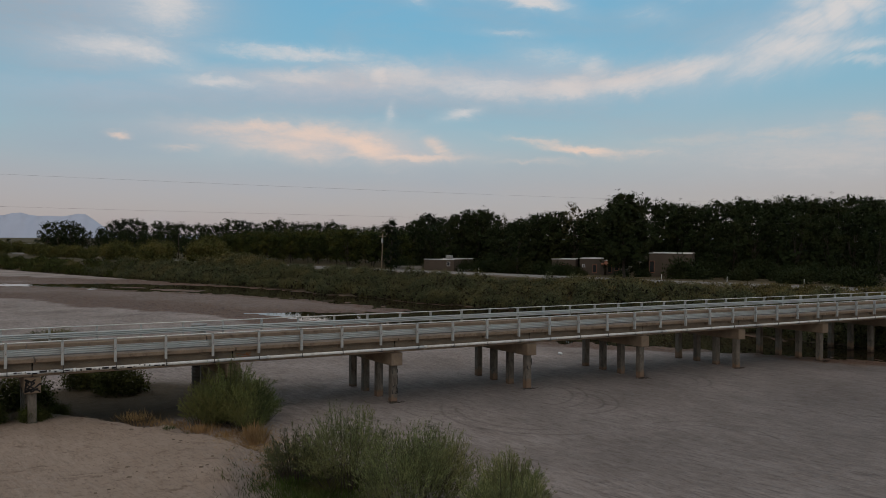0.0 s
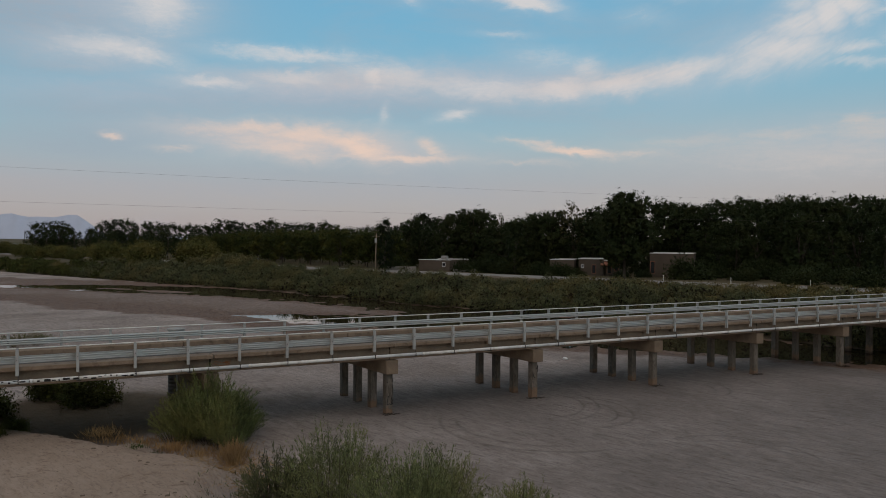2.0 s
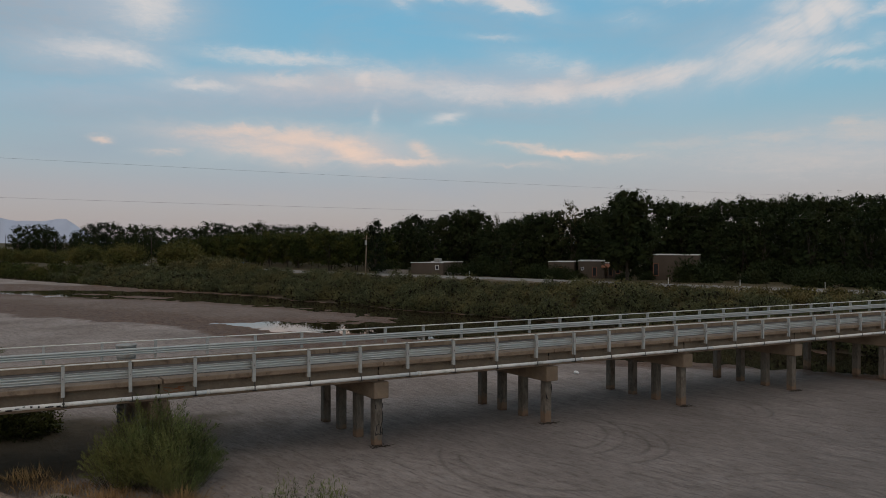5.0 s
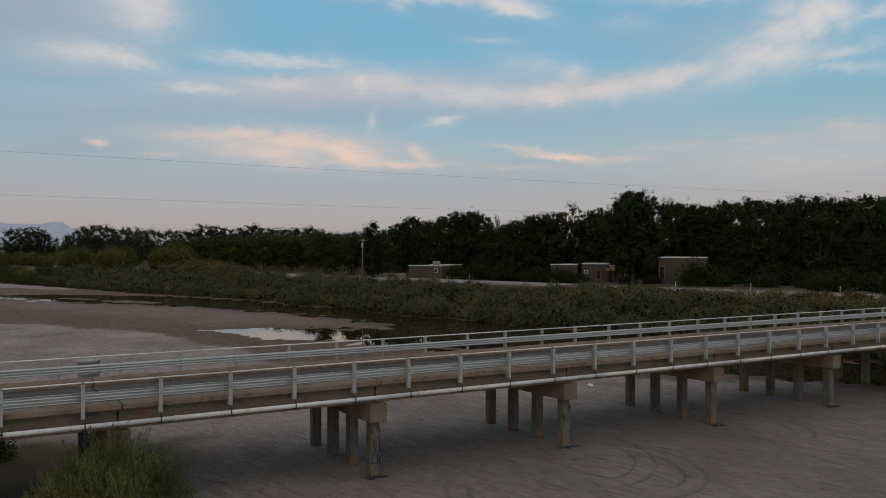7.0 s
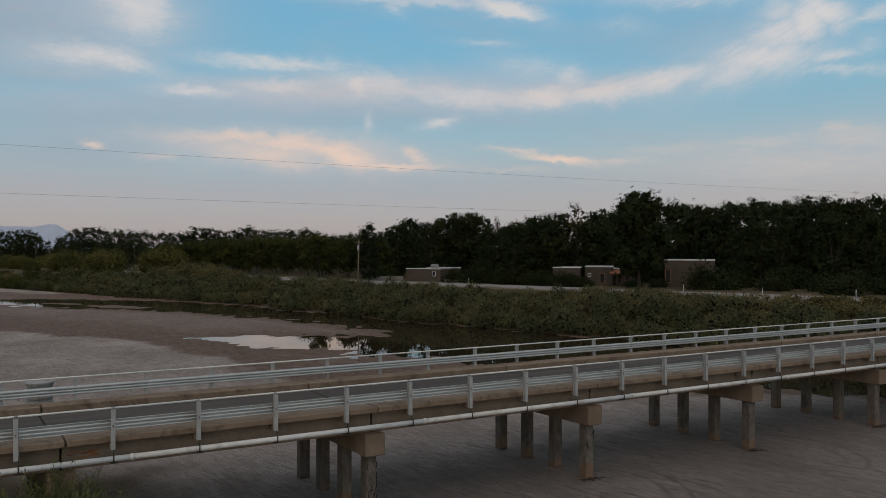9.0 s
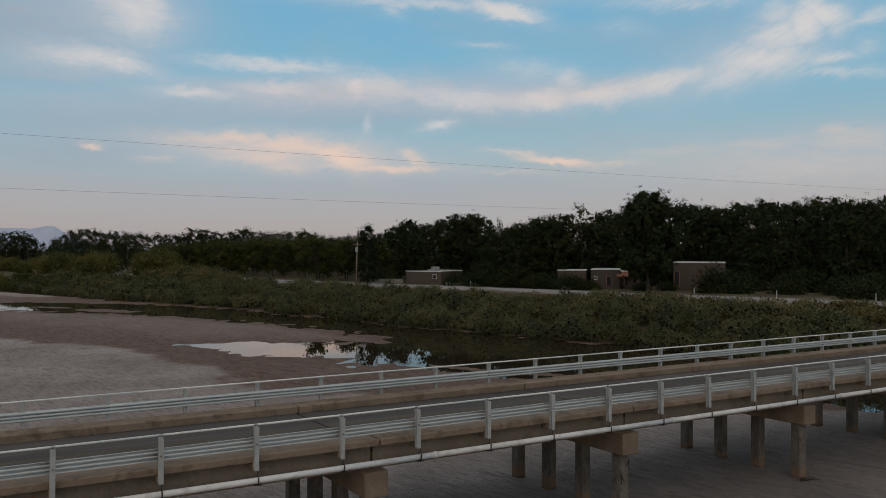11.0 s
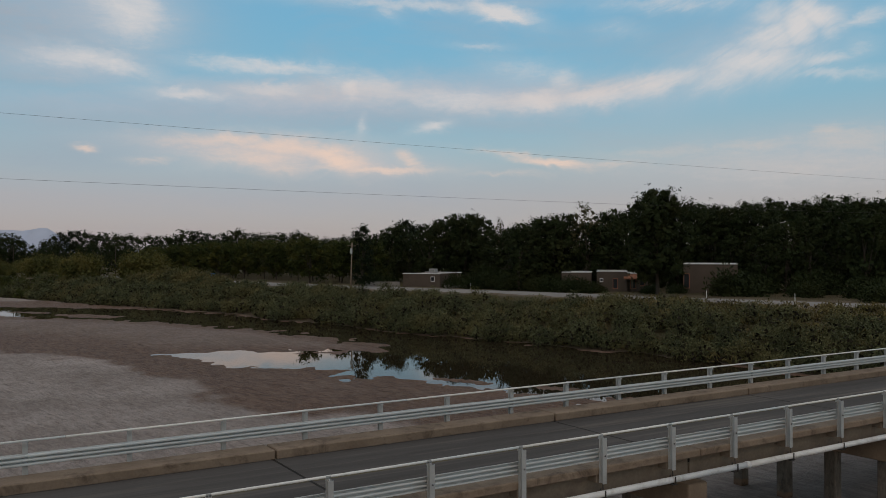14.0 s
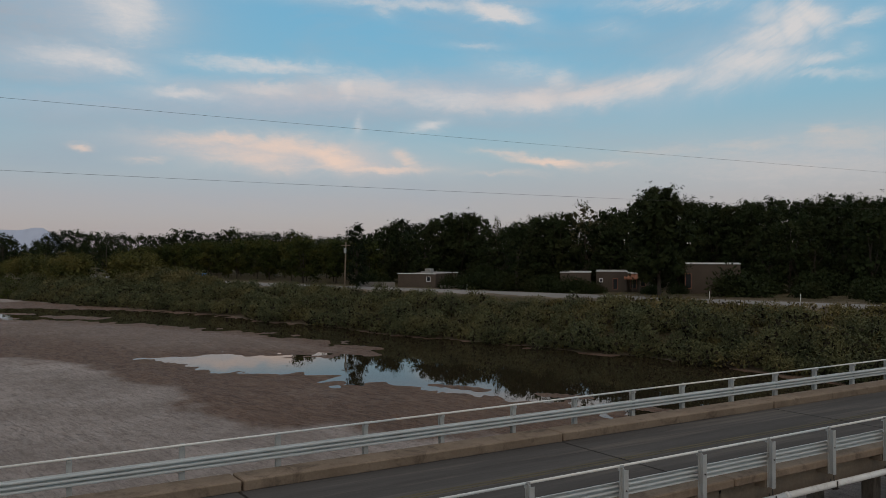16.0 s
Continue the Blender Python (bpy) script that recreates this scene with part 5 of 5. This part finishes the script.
def tuft(name, label, seed, spread, height, blades, material, kind=""):
    rng = np.random.default_rng(seed)
    p = np.stack([rng.normal(size=blades) * spread * 0.5, rng.normal(size=blades) * spread * 0.5, np.zeros(blades)], 1)
    aim = unit(np.stack([rng.normal(size=blades) * 0.45, rng.normal(size=blades) * 0.45, np.ones(blades)], 1))
    v, q = leaf_arrays(rng, p, aim, height * rng.uniform(0.4, 1.2, blades), 0.022 * rng.uniform(0.7, 1.6, blades))
    return tagged(arrays(name, v, q, material), label, "grass", kind=kind)


for k, (x, y, sp, h, n) in enumerate(((-10.6, -2.0, 0.8, 0.55, 380), (-11.8, -0.6, 1.0, 0.42, 300), (-12.8, 0.9, 1.0, 0.36, 220), (-8.3, -4.2, 0.6, 0.85, 420), (-8.5, -5.3, 0.45, 0.8, 360), (-9.6, -3.3, 0.8, 0.4, 240), (-13.6, 2.2, 0.9, 0.6, 260))):
    g = tuft("dry_grass", "tuft of dry orange-brown grass", 100 + k, sp, h, n, L_DRY)
    g.matrix_basis = pose(x, y, ground_z(x, y) - 0.03)
rng = np.random.default_rng(120)
n = 9000
px, py = -7.3 + rng.normal(size=n) * 1.3, -12.6 + rng.normal(size=n) * 1.8
pz = heights(px, py)[0]
aim = unit(np.stack([rng.normal(size=n) * 0.5, rng.normal(size=n) * 0.5, np.ones(n)], 1))
v, q = leaf_arrays(rng, np.stack([px, py, pz - 0.02], 1), aim, 0.3 * rng.uniform(0.4, 1.3, n), 0.03)
tagged(arrays("green_grass", v, q, L_GRASS), "patch of short green grass beside the shrubs", "grass", kind="stuff")


# ---- houses beyond the levee ----
def house(label, a, b, depth, z0, z1, windows=(), porch=None):
    """Flat-roofed house whose front runs from a to b (plan), with its body behind."""
    a, b = Vector((*a, 0)), Vector((*b, 0))
    w = (b - a).length
    ang = math.degrees(math.atan2((b - a).y, (b - a).x))
    h = thing("adobe_house", label, "house", group="houses beyond the levee", at=(a.x, a.y, 0), rz=ang)
    part("wall", box(bmesh.new(), 0, w, 0, depth, z0 - 0.8, z1, 0.04), M_ADOBE, h)
    roof = part("roof", box(bmesh.new(), 0.25, w - 0.25, 0.25, depth - 0.25, z1 + 0.003, z1 + 0.02), M_BLOCK, h)
    bm = bmesh.new()
    box(bm, -0.05, w + 0.05, -0.05, 0.2, z1 + 0.003, z1 + 0.13)
    box(bm, -0.05, w + 0.05, depth - 0.2, depth + 0.05, z1 + 0.003, z1 + 0.13)
    part("coping", bm, M_WHITE, h, "white painted roof edge")
    for x, z, ww, hh in windows:
        wnd = part("window", box(bmesh.new(), x - ww / 2, x + ww / 2, -0.03, 0.02, z - hh / 2, z + hh / 2), M_WHITE if hh < 1 else M_TILE, h)
        part("pane", box(bmesh.new(), x - ww / 2 + 0.08, x + ww / 2 - 0.08, -0.036, -0.031, z - hh / 2 + 0.08, z + hh / 2 - 0.08), M_GLASS, wnd)
    if porch:
        x0, x1, zp = porch
        bm = bmesh.new()
        for i in range(18):
            xa = x0 + (x1 - x0) * i / 18
            xb = x0 + (x1 - x0) * (i + 1) / 18
            rod(bm, ((xa + xb) / 2, 0.1, zp + 0.6), ((xa + xb) / 2, -2.4, zp), (xb - xa) / 2, n=6)
        part("porch_roof", bm, M_TILE, h, "terracotta tiled porch roof")
        for i in range(4):
            x = x0 + 0.2 + (x1 - x0 - 0.4) * i / 3
            part("porch_post", box(bmesh.new(), x - 0.09, x + 0.09, -2.3, -2.12, z0 - 0.3, zp), M_ADOBE, h)
    return h


house("low tan flat-roofed stucco house with a white roof edge", (50.2, 106.0), (54.6, 99.8), 9, 2.85, 5.3, ((6.2, 4.4, 0.8, 0.9),))
house("tan flat-roofed stucco house with a small white window", (70.8, 76.4), (74.4, 73.3), 6, 2.7, 6.1, ((0.75, 4.75, 0.55, 0.6), (2.9, 4.2, 0.8, 1.7)), None)
house("tan stucco wing with a terracotta porch roof", (75.0, 74.4), (77.6, 72.1), 5, 2.7, 5.75, ((1.2, 4.2, 0.9, 1.7), (2.6, 4.4, 0.8, 1.2)), (-0.3, 3.4, 5.0))
house("low dim stucco wing half hidden by bushes", (67.0, 80.6), (70.6, 77.5), 5, 2.7, 5.9, ((2.2, 4.4, 0.9, 1.0),))
house("taller tan flat-roofed stucco house half hidden by trees", (81.1, 68.1), (86.4, 62.2), 7, 2.7, 7.3, ((0.55, 4.7, 0.9, 2.3),))

bw = smooth_line([(44.0, 110.0), (46.5, 107.6), (49.5, 105.8)], 8)[0]
wall_ob = thing("block_wall", "low pale block garden wall beside the road", "wall")
for p0, p1 in zip(bw[:-1], bw[1:]):
    d = Vector((*(p1 - p0), 0))
    seg = part("wall_panel", box(bmesh.new(), 0, d.length - 0.01, -0.1, 0.1, 2.6, 3.85, 0.01), M_BLOCK, wall_ob)
    seg.matrix_basis = pose(p0[0], p0[1], 0, rz=math.degrees(math.atan2(d.y, d.x)))

ac = thing("roof_cooler", "pale metal evaporative cooler on the flat roof", "cooler", at=(55.6, 104.2, 5.32), rz=-55)
part("body", box(bmesh.new(), -0.6, 0.6, -0.55, 0.55, 0.06, 0.85, 0.04), M_STEEL, ac)
part("base", box(bmesh.new(), -0.5, 0.5, -0.45, 0.45, 0.0, 0.057), M_IRON, ac)
for k in range(4):
    part("louvre", box(bmesh.new(), -0.5, 0.5, -0.575, -0.553, 0.2 + 0.15 * k, 0.28 + 0.15 * k), M_BLOCK, ac)
wall_b = thing("block_wall", "low pale block wall in front of the dark bushes", "wall")
for k in range(5):
    seg = part("wall_panel", box(bmesh.new(), 0, 1.29, -0.1, 0.1, -0.3, 0.62, 0.01), M_BLOCK, wall_b)
    seg.matrix_basis = pose(54.9 + 0.86 * k, 98.6 - 0.98 * k, 2.85, rz=-48.7)

# utility pole with a transformer can
pole = thing("utility_pole", "leaning wooden utility pole with a grey transformer can", "pole", at=(39.9, 105.5, 0))
part("shaft", rod(bmesh.new(), (0, 0, 2.4), (0.35, 0.2, 10.9), 0.15, 0.1, 10), M_WOODP, pole, smooth=True)
part("can", rod(bmesh.new(), (0.02, -0.25, 9.0), (0.02, -0.25, 9.9), 0.22, n=12), M_STEEL, pole, "grey metal transformer can")
part("crossbar", box(bmesh.new(), -0.5, 1.1, 0.1, 0.22, 10.3, 10.42), M_WOODP, pole)
far_pole = thing("utility_pole", "distant wooden utility pole", "pole", at=(8, 205, 0))
part("shaft", rod(bmesh.new(), (0, 0, 2.4), (0, 0, 11.0), 0.12, 0.08, 8), M_BARK, far_pole, smooth=True)
copy_thing(far_pole, pose(-19, 255, 0))
copy_thing(far_pole, pose(-40, 330, 1.5))

cab = thing("blue_cabinet", "bright blue box-shaped cabinet beside the levee road", "cabinet", at=(22.2, 141, 0), rz=-65)
part("body", box(bmesh.new(), -0.75, 0.75, -0.6, 0.6, 2.8, 4.75, 0.05), M_BLUE, cab)
part("roof", box(bmesh.new(), -0.82, 0.82, -0.67, 0.67, 4.753, 4.85, 0.03), M_BLUE, cab)
part("door", box(bmesh.new(), -0.5, 0.5, -0.64, -0.603, 2.95, 4.6), M_BLUE, cab)

mk = thing("marker_post", "short white roadside marker post", "post", group="roadside marker posts")
part("stake", box(bmesh.new(), -0.045, 0.045, -0.02, 0.02, -0.2, 0.95), M_PIPE, mk)
part("reflector", box(bmesh.new(), -0.04, 0.04, -0.03, -0.021, 0.85, 1.0), M_BAG, mk)
mk.matrix_basis = pose(57.3, 93.5, 2.85, rz=-60)
for x, y in ((74.6, 57.5), (85, 37), (79.7, 47.5), (91.5, 24.5)):
    copy_thing(mk, pose(x, y, 2.85, rz=-60))

# far small house up the valley
fh = thing("farm_house", "small distant house with a pale metal roof", "house", at=(-45, 345, 0), rz=20)
part("wall", box(bmesh.new(), -6, 6, -4, 4, 2, 5.2), M_ADOBE, fh)
bm = bmesh.new()
vv = [bm.verts.new(p) for p in ((-6.6, -4.8, 5.2), (6.6, -4.8, 5.2), (6.6, 4.8, 5.2), (-6.6, 4.8, 5.2), (-6.6, 0, 7.0), (6.6, 0, 7.0))]
for f in ((0, 1, 5, 4), (3, 4, 5, 2), (0, 4, 3), (1, 2, 5), (0, 3, 2, 1)):
    bm.faces.new([vv[i] for i in f])
part("roof", bm, M_BLOCK, fh)

# scrap on the sand
bm = bmesh.new()
bmesh.ops.create_icosphere(bm, subdivisions=2, radius=0.2)
for v in bm.verts:
    v.co = v.co * (1 + 0.35 * noise.noise(v.co * 4))
    v.co.z *= 0.7
bag = tagged(part("plastic_bag", bm, M_BAG), "crumpled white plastic bag lying on the sand", "litter")
bag.matrix_basis = pose(21.1, 11.4, ground_z(21.1, 11.4) + 0.12)

# ---- far mountains ----
M_MOUNT = bpy.data.materials.new("hazy_mountain")
M_MOUNT.use_nodes = True
mt = M_MOUNT.node_tree
mb = mt.nodes["Principled BSDF"]
mpos = mt.nodes.new("ShaderNodeNewGeometry").outputs["Position"]
# distance haze is put into the colour, and the range glows with it
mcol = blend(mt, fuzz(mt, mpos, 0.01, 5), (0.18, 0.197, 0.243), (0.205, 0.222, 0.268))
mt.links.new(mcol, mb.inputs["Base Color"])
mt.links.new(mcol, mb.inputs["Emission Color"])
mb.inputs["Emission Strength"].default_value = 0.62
mb.inputs["Roughness"].default_value = 1.0
bear = np.linspace(-70, 95, 331)
shape = 92 + 60 * (lattice(bear, bear * 0, 14, 40) - 0.5) + 30 * (lattice(bear, bear * 0, 1.2, 41) - 0.5) + 18 * (lattice(bear, bear * 0, 0.8, 42) - 0.5)
crest = np.where(bear < 3.2, shape * 1.12 * step(1.6, -1.2, bear) + 14, 14 + 8 * lattice(bear, bear * 0, 4, 43))
mv, mq = [], []
for j, (dist, k) in enumerate(((4000, 0.0), (4150, 0.55), (4300, 1.0), (4500, 0.3))):
    for b, c in zip(bear, crest):
        d = dist + 60 * math.sin(b * 3.1 + j)
        mv.append((d * math.sin(radians(b)), d * math.cos(radians(b)), c * k + (0 if k else -5)))
nb_ = len(bear)
for j in range(3):
    mq += [(j * nb_ + i, j * nb_ + i + 1, (j + 1) * nb_ + i + 1, (j + 1) * nb_ + i) for i in range(nb_ - 1)]
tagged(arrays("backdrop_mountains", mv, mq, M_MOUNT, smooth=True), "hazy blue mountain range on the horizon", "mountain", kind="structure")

rng = np.random.default_rng(150)
n = 2600
lx, ly = -8.4 + rng.normal(size=n) * 0.9, -6.6 + rng.normal(size=n) * 2.4
lz = heights(lx, ly)[0]
aim = unit(np.stack([rng.normal(size=n), rng.normal(size=n), 0.25 * np.abs(rng.normal(size=n))], 1))
v, q = leaf_arrays(rng, np.stack([lx, ly, lz + 0.01], 1), aim, 0.28 * rng.uniform(0.4, 1.5, n), 0.02)
tagged(arrays("straw_litter", v, q, L_DRY), "flattened dry grass stalks strewn over the sand", "litter", kind="stuff")
for k, (x, y, sp) in enumerate(((-12.4, -3.0, 0.5), (-11.6, -3.3, 0.35), (-7.7, -8.2, 0.4))):
    g = tuft("green_weed", "small flat patch of green weeds on the sand", 160 + k, sp, 0.16, 220, L_GRASS, kind="stuff")
    g.matrix_basis = pose(x, y, ground_z(x, y) - 0.02)
rng = np.random.default_rng(140)
n = 110
cx, cy = rng.uniform(-16, -8.6, n), rng.uniform(-12, 0.5, n)
cz, _, _, cdm = heights(cx, cy)
clod_v, clod_q = [], []
for x, y, z, d in zip(cx, cy, cz, cdm):
    if d < -0.6:
        continue
    r = 0.018 + 0.07 * rng.random() ** 3
    k = len(clod_v)
    for a, b, c in ((-1, -1, -0.4), (1, -1, -0.4), (1, 1, -0.4), (-1, 1, -0.4), (-0.6, -0.6, 0.5), (0.6, -0.6, 0.55), (0.6, 0.6, 0.45), (-0.6, 0.6, 0.6)):
        clod_v.append((x + r * 1.6 * a * rng.uniform(0.7, 1.2), y + r * b * rng.uniform(0.7, 1.2), z + r * c))
    clod_q += [(k + p_, k + q_, k + r_, k + s_) for p_, q_, r_, s_ in ((0, 1, 5, 4), (1, 2, 6, 5), (2, 3, 7, 6), (3, 0, 4, 7), (4, 5, 6, 7))]
M_CLOD = surface("dark_earth_clods", (0.09, 0.065, 0.045), (0.20, 0.15, 0.11), 0.95)
tagged(arrays("clods", clod_v, clod_q, M_CLOD), "scattered clods of dark earth on the sand bank", "clods", kind="stuff")

# drift of sticks caught round the columns
for i, sj in enumerate(JOINTS[3:8]):
    d = thing("drift_pile", "small dark pile of drift sticks caught against a column", "driftwood", group="drift piles")
    bm = bmesh.new()
    rs = random.Random(200 + i)
    x0, y0 = sj - SKEW * 0.4, 0.25
    z0 = ground_z(x0, y0)
    for _ in range(16):
        a = rs.uniform(0, 6.28)
        l = rs.uniform(0.25, 0.7)
        cx_, cy_ = rs.uniform(-0.35, 0.45), rs.uniform(-0.25, 0.05)
        rod(bm, (cx_ - l / 2 * math.cos(a), cy_ - l / 2 * math.sin(a), rs.uniform(0.0, 0.06)), (cx_ + l / 2 * math.cos(a), cy_ + l / 2 * math.sin(a), rs.uniform(0.0, 0.1)), 0.016, 0.008, 5)
    st = part("sticks", bm, M_BARK, d)
    st["kind"] = "stuff"
    d.matrix_basis = pose(x0, y0, z0)
